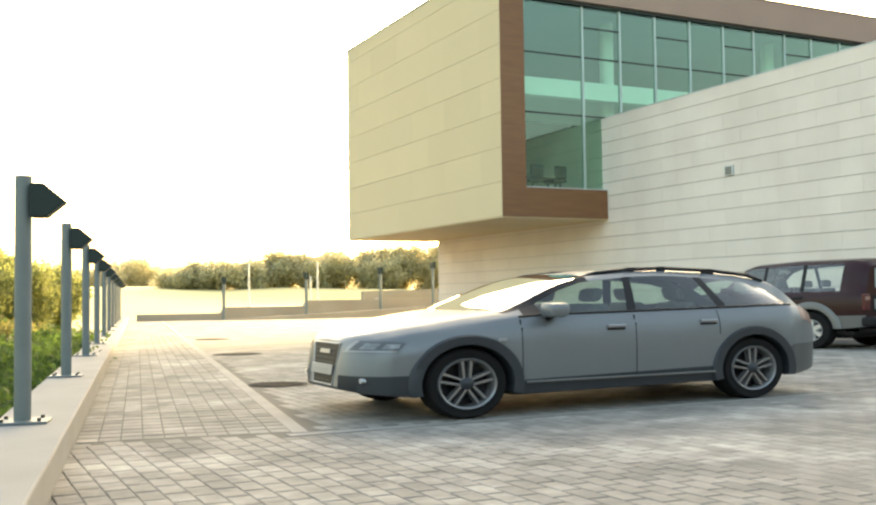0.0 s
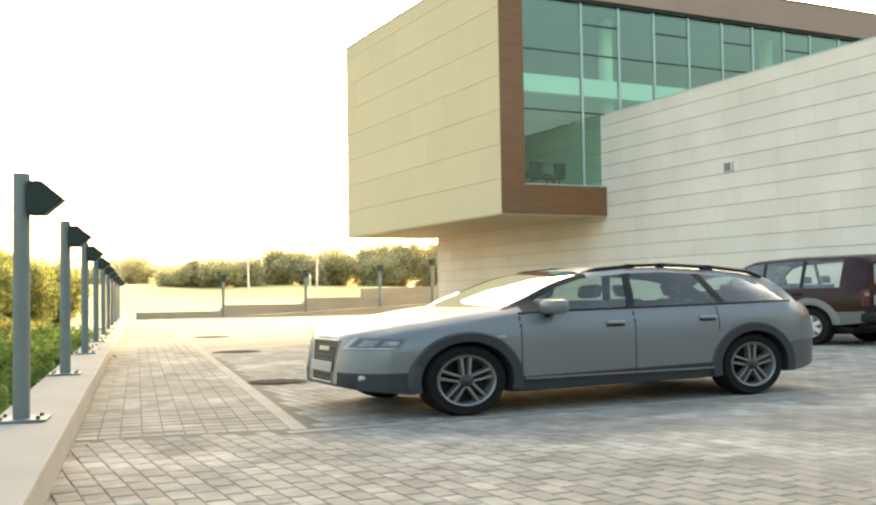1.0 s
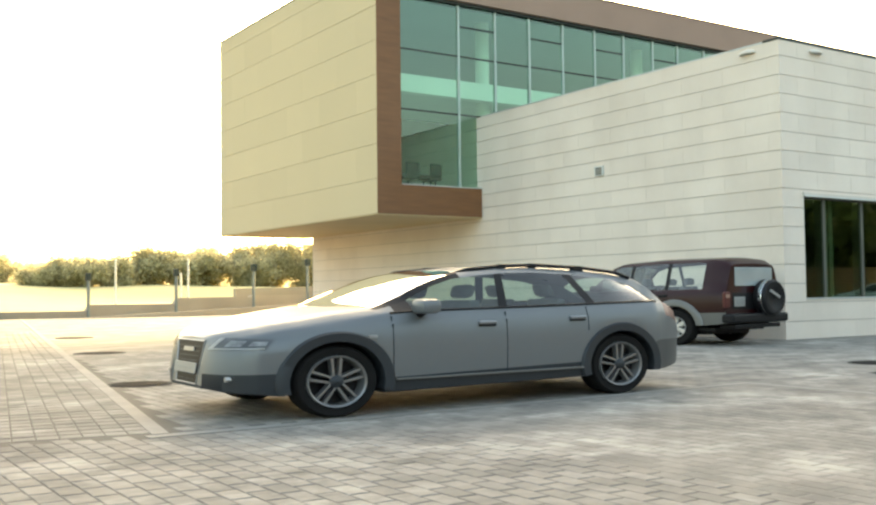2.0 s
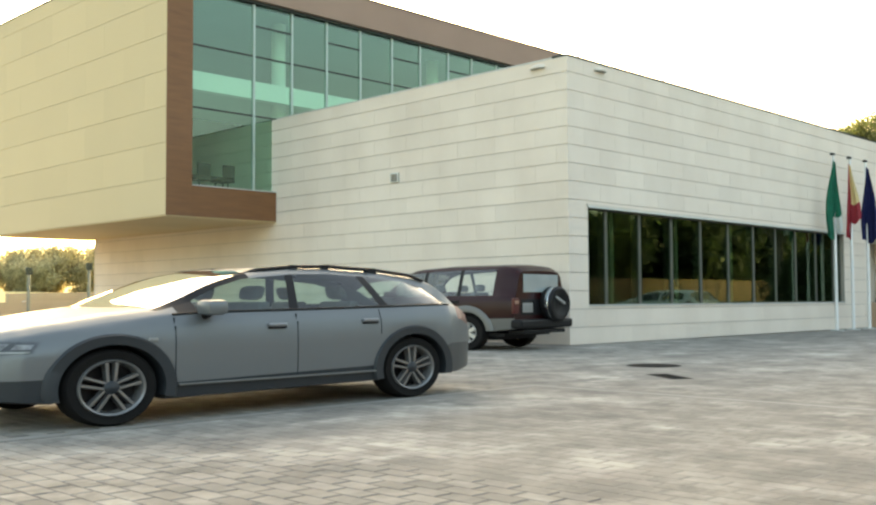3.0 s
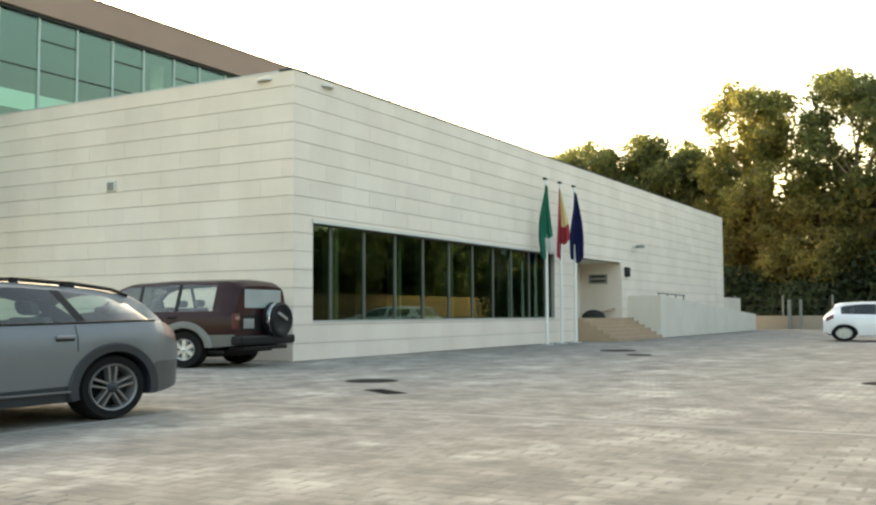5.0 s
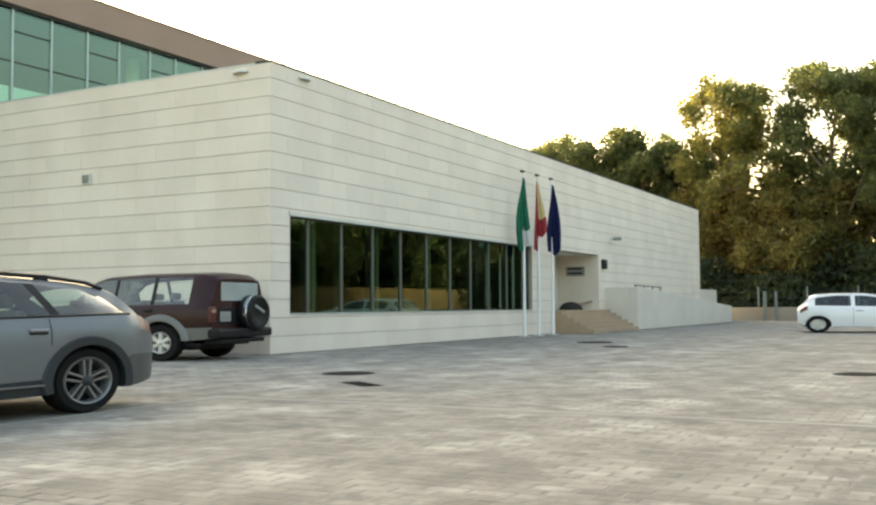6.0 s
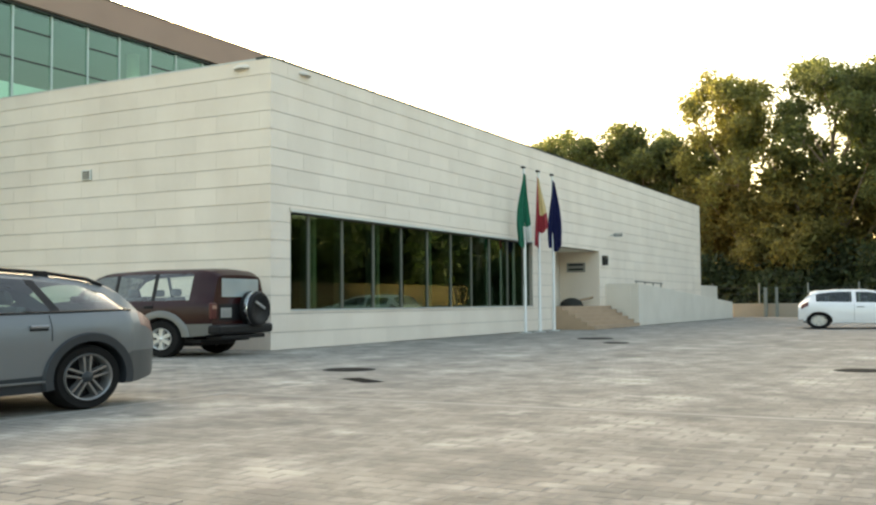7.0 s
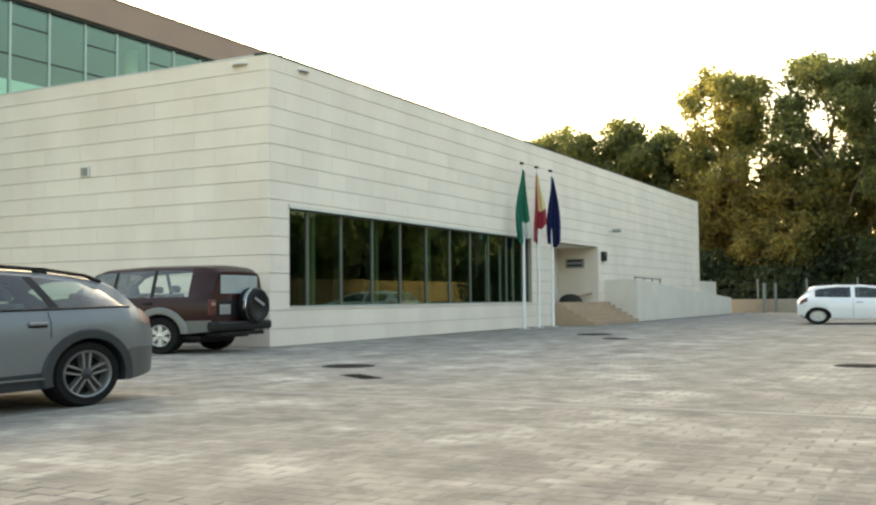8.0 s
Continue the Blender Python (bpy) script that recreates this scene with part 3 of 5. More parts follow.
flag_pole(31.6, 13.35, [(0, 0.45, 0, 1, M_FGREEN), (0.45, 1, 0, 0.72, M_FGREEN), (0.45, 1, 0.72, 0.92, M_FWHITE)], 3, "white flag pole with a slack green and white flag", 0.48, 0.46)
flag_pole(32.8, 13.31, [(0, 0.34, 0, 1, M_FRED), (0.34, 1, 0, 0.52, M_FYELLOW), (0.34, 1, 0.52, 0.76, M_FRED)], 5, "white flag pole with a slack red and yellow flag", 0.46, 0.62)
flag_pole(34.02, 13.27, [(0, 1, 0, 1, M_FBLUE)], 9, "white flag pole with a slack dark blue flag", 0.52, 0.66)

# ---- kerb wall with posts
ANG = math.degrees(math.atan2(-KD.x, KD.y))
KM = Matrix.Translation(KE) @ pose(0, 0, 0, 0, 0, ANG)        # y along the wall, -x away from the paving
kw = structure(part("kerb_wall", box((-0.56, -12, -0.75), (0, 54, 0.22), 0.015), M_KERB), "low white concrete kerb wall beside the paving", "kerb")
kw.matrix_world = KM


def banner_post(m):
    bp = thing("lamp_post", "grey-green steel post with a dark wedge lantern on the kerb", "lamp post", m, "posts along the kerb wall")
    part("post", rod((0, 0, 0.02), (0, 0, 1.86), 0.062, seg=20), M_POST, bp, smooth=True)
    part("base_plate", box((-0.19, -0.16, 0), (0.19, 0.16, 0.022), 0.006), M_POST, bp)
    for x in (-0.13, 0.13):
        for y in (-0.11, 0.11):
            part("bolt", rod((x, y, 0.02), (x, y, 0.045), 0.016, seg=6), M_DARKALU, bp)
    part("lantern", prism([(0.055, 1.545), (0.17, 1.545), (0.31, 1.665), (0.15, 1.80), (0.055, 1.80)], "y", -0.10, 0.10, 0.008), M_POSTDARK, bp, "dark wedge-shaped lantern")
    return bp


_p = banner_post(KM @ pose(-0.345, -0.40, 0.22, 0, 0, -ANG - 12))
for k in range(1, 10):
    copy_thing(_p, KM @ pose(-0.345, -0.40 + 4.78 * k, 0.22, 0, 0, -ANG - 12))

# ---- flush kerbs in the paving, covers
fk = structure(part("flush_kerb", box((1.72, -0.1, -0.05), (1.86, 50, 0.003), 0.003), M_FLUSH), "pale flush kerb between footway and forecourt", "kerb")
fk.matrix_world = KM
structure(part("flush_kerb", box((2.55, 7.84, -0.05), (9.62, 7.98, 0.003), 0.003), M_FLUSH), "pale flush kerb along the parking bays", "kerb")
structure(part("flush_kerb", box((9.623, -3.2, -0.05), (9.76, 7.98, 0.003), 0.003), M_FLUSH), "pale flush kerb across the forecourt", "kerb")


def cover(x, y, r, label="round cast iron manhole cover set in the paving"):
    c = thing("manhole_cover", label, "manhole", pose(x, y, -0.034), "covers in the paving")
    part("frame", rod((0, 0, 0), (0, 0, 0.036), r, seg=32), M_INDARK, c)
    part("lid", rod((0, 0, 0.036), (0, 0, 0.042), r * 0.86, seg=32), M_IRON, c)


for x, y, r in ((13.7, 8.77, 0.42), (3.95, 12.7, 0.4), (5.45, 20.2, 0.5), (6.96, 28.5, 0.5), (27.4, 9.45, 0.5), (24.8, 8.0, 0.32), (16.3, 1.55, 0.4)):
    cover(x, y, r)
dg = thing("drain_grate", "rectangular cast iron drain grate in the paving", "drain", pose(11.95, 7.42, -0.036, 0, 0, 55))
part("frame", box((-0.42, -0.16, 0), (0.42, 0.16, 0.036)), M_INDARK, dg)
for k in range(10):
    part("bar", box((-0.38 + 0.08 * k, -0.12, 0.036), (-0.34 + 0.08 * k, 0.12, 0.044)), M_IRON, dg)

# ---- terraces at the end of the forecourt
def low_wall(name, pts, y0, y1, label):
    return structure(part(name, prism(pts, "y", y0, y1), M_TERR), label, "wall")


low_wall("terrace_wall", [(9.75, -0.05), (9.75, 0.37), (14.4, 0.36), (14.7, 0.70), (19.45, 0.69), (19.75, 1.03), (24.2, 1.03), (24.4, 1.13), (60, 1.2), (60, -0.05)], 57.0, 57.5, "stepped low concrete wall at the end of the forecourt")
low_wall("terrace_wall", [(12.2, -0.05), (16.8, 0.14), (28.2, 0.62), (60, 0.9), (60, -0.05)], 54.6, 55.2, "low concrete ramp wall before the terrace")
structure(part("terrace", prism([(14.7, 57.5), (70, 57.5), (70, 75), (20.2, 75)], "z", -0.05, 0.66), M_DRY), "dry grassy terrace behind the low wall", "ground")
low_wall("terrace_wall", [(24.5, 0.6), (34, 0.6), (34, 1.75), (24.5, 1.55)], 60.0, 60.4, "brown rendered terrace wall")


def terrace_lamp(x, y, z0, h):
    t = thing("garden_lamp", "slim dark garden lamp post with a box lantern", "lamp post", pose(x, y, z0), "lamps on the terrace")
    part("post", rod((0, 0, 0), (0, 0, h), 0.09), M_POST, t)
    part("lantern", box((-0.15, -0.15, h - 0.22), (0.15, 0.15, h + 0.2), 0.03), M_POSTDARK, t)


for lx, zt in ((14.4, 2.3), (19.35, 2.55), (24.15, 2.85), (27.75, 3.2)):
    terrace_lamp(lx, 56.3, -0.05, zt)
for lx, ly, zt in ((18.6, 66, 2.9), (21.6, 62, 1.9), (22.8, 64, 2.9)):
    pp = thing("field_post", "slim pale post standing in the field", "post", pose(lx, ly, 0.65), "posts in the field")
    part("post", rod((0, 0, 0), (0, 0, zt), 0.08, 0.06, 10), M_ALU, pp)
    part("cap", rod((0, 0, zt), (0, 0, zt + 0.05), 0.09, 0.03, 10), M_ALU, pp)

# ---------------------------------------------------------------- vehicles
from mathutils.bvhtree import BVHTree

M_PAINT_GREY = pbr("grey_metallic_paint", (0.168, 0.181, 0.186), (0.156, 0.169, 0.174), 1.5, 0.38, metal=0.3, coat=0.10, fine=300, grain=0.12)
M_PAINT_GREY.node_tree.nodes["Principled BSDF"].inputs["Specular IOR Level"].default_value = 0.3
M_BUMPER = pbr("grey_painted_bumper", (0.075, 0.083, 0.085), (0.066, 0.073, 0.075), 2, 0.45, metal=0.3, coat=0.15)
M_PAINT_RED = pbr("dark_red_paint", (0.026, 0.0045, 0.005), (0.020, 0.0036, 0.004), 1.5, 0.35, coat=0.2)
M_PAINT_RED.node_tree.nodes["Principled BSDF"].inputs["Specular IOR Level"].default_value = 0.2
M_PAINT_WHITE = pbr("white_car_paint", (0.78, 0.78, 0.77), (0.72, 0.72, 0.71), 1.5, 0.3, coat=0.6)
M_CLAD = pbr("dark_plastic_cladding", (0.020, 0.0255, 0.030), (0.016, 0.020, 0.024), 3, 0.55, 0.05, 120)
M_TRIM2 = pbr("grey_lower_paint", (0.15, 0.15, 0.14), (0.12, 0.12, 0.112), 2, 0.45, metal=0.25, coat=0.15)
M_SILVER = pbr("silver_wheel_paint", (0.62, 0.62, 0.60), (0.52, 0.52, 0.50), 5, 0.3, metal=0.5)
M_BLACK = pbr("black_plastic", (0.012, 0.012, 0.013), (0.008, 0.008, 0.009), 4, 0.5)
M_BLACK.node_tree.nodes["Principled BSDF"].inputs["Specular IOR Level"].default_value = 0.2
M_RUBBER = pbr("tyre_rubber", (0.009, 0.0088, 0.0085), (0.013, 0.0125, 0.012), 5, 0.85, 0.15, 70)
M_RUBBER.node_tree.nodes["Principled BSDF"].inputs["Specular IOR Level"].default_value = 0.15
M_RIM = pbr("alloy_rim", (0.25, 0.25, 0.245), (0.19, 0.19, 0.186), 6, 0.35, metal=0.55)
M_CHROME = pbr("chrome", (0.75, 0.75, 0.74), (0.7, 0.7, 0.7), 4, 0.12, metal=1.0)
M_LAMPDARK = pbr("lamp_housing", (0.20, 0.21, 0.22), (0.13, 0.14, 0.15), 8, 0.15, coat=0.8)
M_LAMPGLASS = pbr("clear_lamp", (0.62, 0.64, 0.65), (0.26, 0.27, 0.28), 14, 0.15, coat=0.5, contrast=2.2)
M_TAIL = pbr("red_lamp", (0.09, 0.007, 0.006), (0.06, 0.005, 0.004), 8, 0.4, coat=0.04)
M_AMBER = pbr("pale_lamp", (0.36, 0.22, 0.17), (0.28, 0.16, 0.12), 8, 0.3, coat=0.3)
M_SEAT = pbr("grey_seat_cloth", (0.13, 0.135, 0.135), (0.09, 0.095, 0.095), 6, 0.9)
M_CARGLASS = pane_glass("car_glass", (0.66, 0.78, 0.72), 0.07, 0.95)
M_CLEARGLASS = pane_glass("clear_car_glass", (0.93, 0.98, 0.94), 0.10, 0.9)
M_SCREEN = pane_glass("windscreen_glass", (0.42, 0.48, 0.45), 0.68, 0.7)
M_PLATE = pbr("plate_white", (0.30, 0.30, 0.285), (0.25, 0.25, 0.24), 5, 0.4)


def lathe(profile, seg=40, axis="y"):
    """A ring turned from (radius, offset) pairs about the axis."""
    bm = bmesh.new()
    rows = []
    for k in range(seg):
        a = 2 * math.pi * k / seg
        rows.append([bm.verts.new((r * math.cos(a), o, r * math.sin(a))) for r, o in profile])
    for k in range(seg):
        p, q = rows[k], rows[(k + 1) % seg]
        for i in range(len(profile) - 1):
            bm.faces.new((p[i], p[i + 1], q[i + 1], q[i]))
    bmesh.ops.recalc_face_normals(bm, faces=bm.faces)
    return bm


def wheel(parent, x, y, r, rim, side, spokes, width=0.225, pairs=True, rim_material=None):
    """side: -1 with its face towards -y."""
    rm = rim_material or M_RIM
    w = part("wheel", lathe([(rim * 0.98, 0.0), (rim, 0.03), (rim * 1.04, 0.01), (r * 0.93, 0.0), (r * 0.985, 0.03), (r, 0.06), (r, width - 0.06), (r * 0.985, width - 0.03), (r * 0.93, width), (rim, width - 0.01)]), M_RUBBER, parent, smooth=True, sharp=50)
    w.matrix_basis = pose(x, y, r, 0, 0, 0 if side < 0 else 180)
    part("rim_ring", lathe([(rim * 1.03, 0.012), (rim * 1.0, -0.004), (rim * 0.94, 0.004), (rim * 0.90, 0.03), (rim * 0.88, 0.12)]), rm, w, smooth=True)
    part("barrel", lathe([(rim * 0.93, 0.10), (0.02, 0.12)]), M_BLACK, w)
    for k in range(spokes):
        a = 2 * math.pi * k / spokes + math.pi / 2
        for da in ((-0.17, 0.17) if pairs else (0,)):
            b = bmesh.new()
            h0, h1 = (0.014, 0.018) if pairs else (0.045, 0.06)
            c, s = math.cos(a), math.sin(a)
            off = da * rim * 0.95
            def at(rr, t, o):
                return (c * rr - s * t, o, s * rr + c * t)
            v = [b.verts.new(at(rr, off * (0.55 + 0.45 * rr / rim) + t, o)) for rr, h in ((rim * 0.20, h0), (rim * 0.95, h1)) for t, o in ((-h, 0.07), (h, 0.07), (h * 0.7, 0.018), (-h * 0.7, 0.018))]
            for i in range(4):
                j = (i + 1) % 4
                b.faces.new((v[i], v[j], v[4 + j], v[4 + i]))
            b.faces.new(v[:4])
            b.faces.new(v[4:])
            bmesh.ops.recalc_face_normals(b, faces=b.faces)
            part("spoke", b, rm, w)
    part("hub_cap", lathe([(rim * 0.23, 0.06), (rim * 0.25, 0.02), (rim * 0.16, 0.005), (0.001, 0.0)], 24), M_CLAD if pairs else rm, w, smooth=True)
    return w


def shell(sp):
    """The skin of a car: a grid of stations along x, each half a cross-section. Returns stations, rows of points."""
    f = lambda k, x: float(np.interp(x, *zip(*sp[k])))
    xs = sorted(set(np.round(np.concatenate([np.linspace(0, sp["L"], 60), np.linspace(0, 0.3, 13)] + [np.linspace(a - sp["arch"] - 0.002, a + sp["arch"] + 0.002, 25) for a in sp["axles"]] + [sp["lines"]]), 3)))
    grid = []
    for x in xs:
        w, wb, wr = f("w", x), f("wb", x), f("wr", x)
        zt, zb, z0, ze = f("top", x), f("belt", x), f("bottom", x), f("edge", x)
        zs = z0
        for a in sp["axles"]:
            d = sp["arch"] ** 2 - (x - a) ** 2
            if d > 0:
                zs = max(zs, sp["axle_z"] + math.sqrt(d))
        zs = min(zs, zb - 0.10)
        zc = max(f("clad", x), zs + 0.012)          # top of the dark sill
        zm = max(f("mid", x), zc + 0.02)            # the widest line
        zm = min(zm, zb - 0.03)
        zc = min(zc, zm - 0.008)
        pts = [(0, min(z0 + 0.02, zs)), (w * 0.72, min(z0 + 0.02, zs) if zs < z0 + 0.02 else zs), (w * 0.985 - 0.03, zs), (w - 0.012, zs + 0.012 if zs + 0.012 < zc else zs + 0.004), (w, zc),
               (w + 0.004, (zc * 2 + zm) / 3), (w + 0.008, zm), (w + 0.002, max(zb - 0.15, zm * 0.6 + zb * 0.4)), (wb + 0.008, zb - 0.015), (wb - 0.012, zb + 0.005)]
        for k in (0.33, 0.68, 1.0):
            pts.append((wb - 0.012 + (wr - wb + 0.012) * k, zb + 0.005 + (ze - zb - 0.005) * (k + 0.10 * k * (1 - k))))
        pts += [(wr * 0.93, ze + (zt - ze) * 0.55), (wr * 0.72, ze + (zt - ze) * 0.84), (wr * 0.38, zt - 0.006 * (1 if zt > ze else 0)), (0, zt)]
        grid.append(pts)
    return xs, grid


def car(sp, name, label, m, group=""):
    root = thing(name, label, "car", m, group)
    xs, grid = shell(sp)
    nrow = len(grid[0])
    buckets = {}
    for i in range(len(xs) - 1):
        xm = (xs[i] + xs[i + 1]) / 2
        for j in range(nrow - 1):
            zm = sum(grid[a][b][1] for a in (i, i + 1) for b in (j, j + 1)) / 4
            for side in (-1, 1):
                key = sp["tag"](xm, j, side, zm)
                buckets.setdefault(key, []).append((i, j, side))
    made = {}
    for key, cells in buckets.items():
        b = bmesh.new()
        vs = {}
        def vert(i, j, side):
            y, z = grid[i][j]
            k = (i, j, side if y > 1e-6 else 0)
            if k not in vs:
                vs[k] = b.verts.new((xs[i], side * y, z))
            return vs[k]
        for i, j, side in cells:
            q = [vert(i, j, side), vert(i + 1, j, side), vert(i + 1, j + 1, side), vert(i, j + 1, side)]
            if len(set(q)) < 4:
                q = list(dict.fromkeys(q))
            if len(q) > 2:
                try:
                    b.faces.new(q if side < 0 else q[::-1])
                except ValueError:
                    pass
        pname, mat = key[0], key[1]
        if pname == "body":
            for i in (0, len(xs) - 1):
                ring = [vert(i, j, -1) for j in range(nrow)] + [vert(i, j, 1) for j in range(nrow - 2, 0, -1)]
                b.faces.new(ring)
        bmesh.ops.recalc_face_normals(b, faces=b.faces)
        ob = part(pname, b, mat, root, "", smooth=True, sharp=38)
        if mat in (M_CARGLASS, M_CLEARGLASS, M_SCREEN):
            ob.visible_shadow = False
        made[key] = ob
    # seats, dash, floor and wheel wells inside
    part("floor_pan", box((sp["axles"][0] + 0.5, -sp["half"] + 0.16, 0.30), (sp["L"] - 0.35, sp["half"] - 0.16, 0.36)), M_BLACK, root)
    part("dashboard", box((sp["dash"], -sp["half"] + 0.16, 0.5), (sp["dash"] + 0.35, sp["half"] - 0.16, sp["belt_z"] - 0.03), 0.05), M_BLACK, root)
    for x in sp["seats"]:
        for y in (-0.38, 0.38):
            s = part("seat", box((x - 0.25, y - 0.25, 0.36), (x + 0.27, y + 0.25, 0.58), 0.05), M_SEAT, root)
            part("seat_back", prism([(x + 0.22, 0.5), (x + 0.34, 0.5), (x + 0.47, sp["belt_z"] + 0.08), (x + 0.36, sp["belt_z"] + 0.08)], "y", y - 0.23, y + 0.23, 0.03), M_SEAT, s)
            part("headrest", box((x + 0.37, y - 0.12, sp["belt_z"] + 0.10), (x + 0.47, y + 0.12, sp["belt_z"] + 0.25), 0.045), M_SEAT, s)
    for a in sp["axles"]:
        part("wheel_well", box((a - sp["arch"] - 0.03, -sp["half"] + 0.27, 0.22), (a + sp["arch"] + 0.03, sp["half"] - 0.27, sp["axle_z"] + sp["arch"] - 0.03)), M_BLACK, root)
        for side in (-1, 1):
            wheel(root, a, side * (sp["half"] - 0.015), sp["axle_z"], sp["rim"], side, sp["spokes"], pairs=sp["pairs"], rim_material=sp.get("rim_mat"))
            # flare round the arch
            b = bmesh.new()
            prev = None
            f = lambda k, x: float(np.interp(x, *zip(*sp[k])))
            for k in range(33):
                t = math.pi * (k / 32) * 1.16 - 0.08 * math.pi
                ring = []
                for rr, o in ((sp["arch"] - 0.012, -0.10), (sp["arch"] - 0.012, 0.020), (sp["arch"] + sp["flare"] * 0.8, 0.026), (sp["arch"] + sp["flare"], 0.002)):
                    xx = a + rr * math.cos(t)
                    ring.append(b.verts.new((xx, side * (f("w", min(max(xx, 0), sp["L"])) + o), max(sp["axle_z"] + rr * math.sin(t), f("bottom", xx) + 0.01))))
                if prev:
                    for i in range(3):
                        b.faces.new((prev[i], prev[i + 1], ring[i + 1], ring[i]))
                prev = ring
            bmesh.ops.recalc_face_normals(b, faces=b.faces)
            part("wheel_arch", b, sp["flare_mat"], root, smooth=True, sharp=50)
    # door seams, handles, mirrors
    def skin(x, z):
        p = grid[min(range(len(xs)), key=lambda i: abs(xs[i] - x))][3:10]
        return float(np.interp(z, [q[1] for q in p], [q[0] for q in p]))

    f = lambda k, x: float(np.interp(x, *zip(*sp[k])))
    for side in (-1, 1):
        for x, z0, z1 in sp["seams"]:
            b = bmesh.new()
            for k in range(8):
                za, zb = z0 + (z1 - z0) * k / 8, z0 + (z1 - z0) * (k + 1) / 8
                yy = skin(x, (za + zb) / 2) + 0.004
                add_box(b, (x - 0.003, yy - 0.03 if side > 0 else -yy, za), (x + 0.003, yy if side > 0 else -yy + 0.03, zb))
            part("door_seam", b, M_CLAD, root)
        for x, z in sp["handles"]:
            y = skin(x, z) + 0.004
            b = bmesh.new()
            add_box(b, (x - 0.085, side * y - 0.02, z - 0.015), (x + 0.095, side * y + 0.02, z + 0.022), 0.012)
            dh = part("door_handle", b, sp["handle_mat"], root)
            part("handle_recess", box((x - 0.08, side * y - 0.012, z - 0.034), (x + 0.09, side * y + 0.004, z - 0.0155), 0.004), M_BLACK, dh)
        mx, mz = sp["mirror"]
        y = f("wb", mx)
        b = bmesh.new()
        add_box(b, (mx - 0.09, side * (y + 0.115) - 0.105, mz), (mx + 0.09, side * (y + 0.115) + 0.105, mz + 0.145), 0.045)
        mi = part("mirror", b, sp["paint"], root, smooth=True)
        part("mirror_foot", rod((mx, side * (y - 0.03), mz - 0.03), (mx, side * (y + 0.10), mz + 0.03), 0.03), M_BLACK, mi)
    return root


def estate_tag(x, j, side, z):
    s = "l" if side < 0 else "r"
    if j <= 3:
        return ("sill", M_CLAD) if 0.55 <= x <= 4.15 else ("bumper_skirt", M_CLAD if x < 2 else M_BUMPER, x < 2)
    if 4.42 < x < 4.9 and j in (7, 8) and z > 0.72:
        return ("tail_light", M_TAIL, s)
    if 9 <= j <= 11:
        for k, (a, b) in enumerate(((1.62, 2.44), (2.53, 3.42), (3.52, 4.26))):
            if a < x < b:
                return ("side_window", M_CARGLASS, k, s)
        if 2.44 <= x <= 2.53:
            return ("pillar", M_BLACK, "b", s)
        if 3.42 <= x <= 3.52:
            return ("pillar", M_BLACK, "c", s)
    if j == 12 and 1.30 < x < 2.16:
        return ("windscreen_trim", M_BLACK, s)
    if 9 <= j <= 11 and 1.45 < x <= 1.62:
        return ("pillar", M_BLACK, "a", s)
    if j >= 13 and 1.30 < x < 2.16:
        return ("windscreen", M_SCREEN)
    if j >= 13 and 4.40 < x < 4.78:
        return ("rear_window", M_CARGLASS)
    return ("body", M_PAINT_GREY)


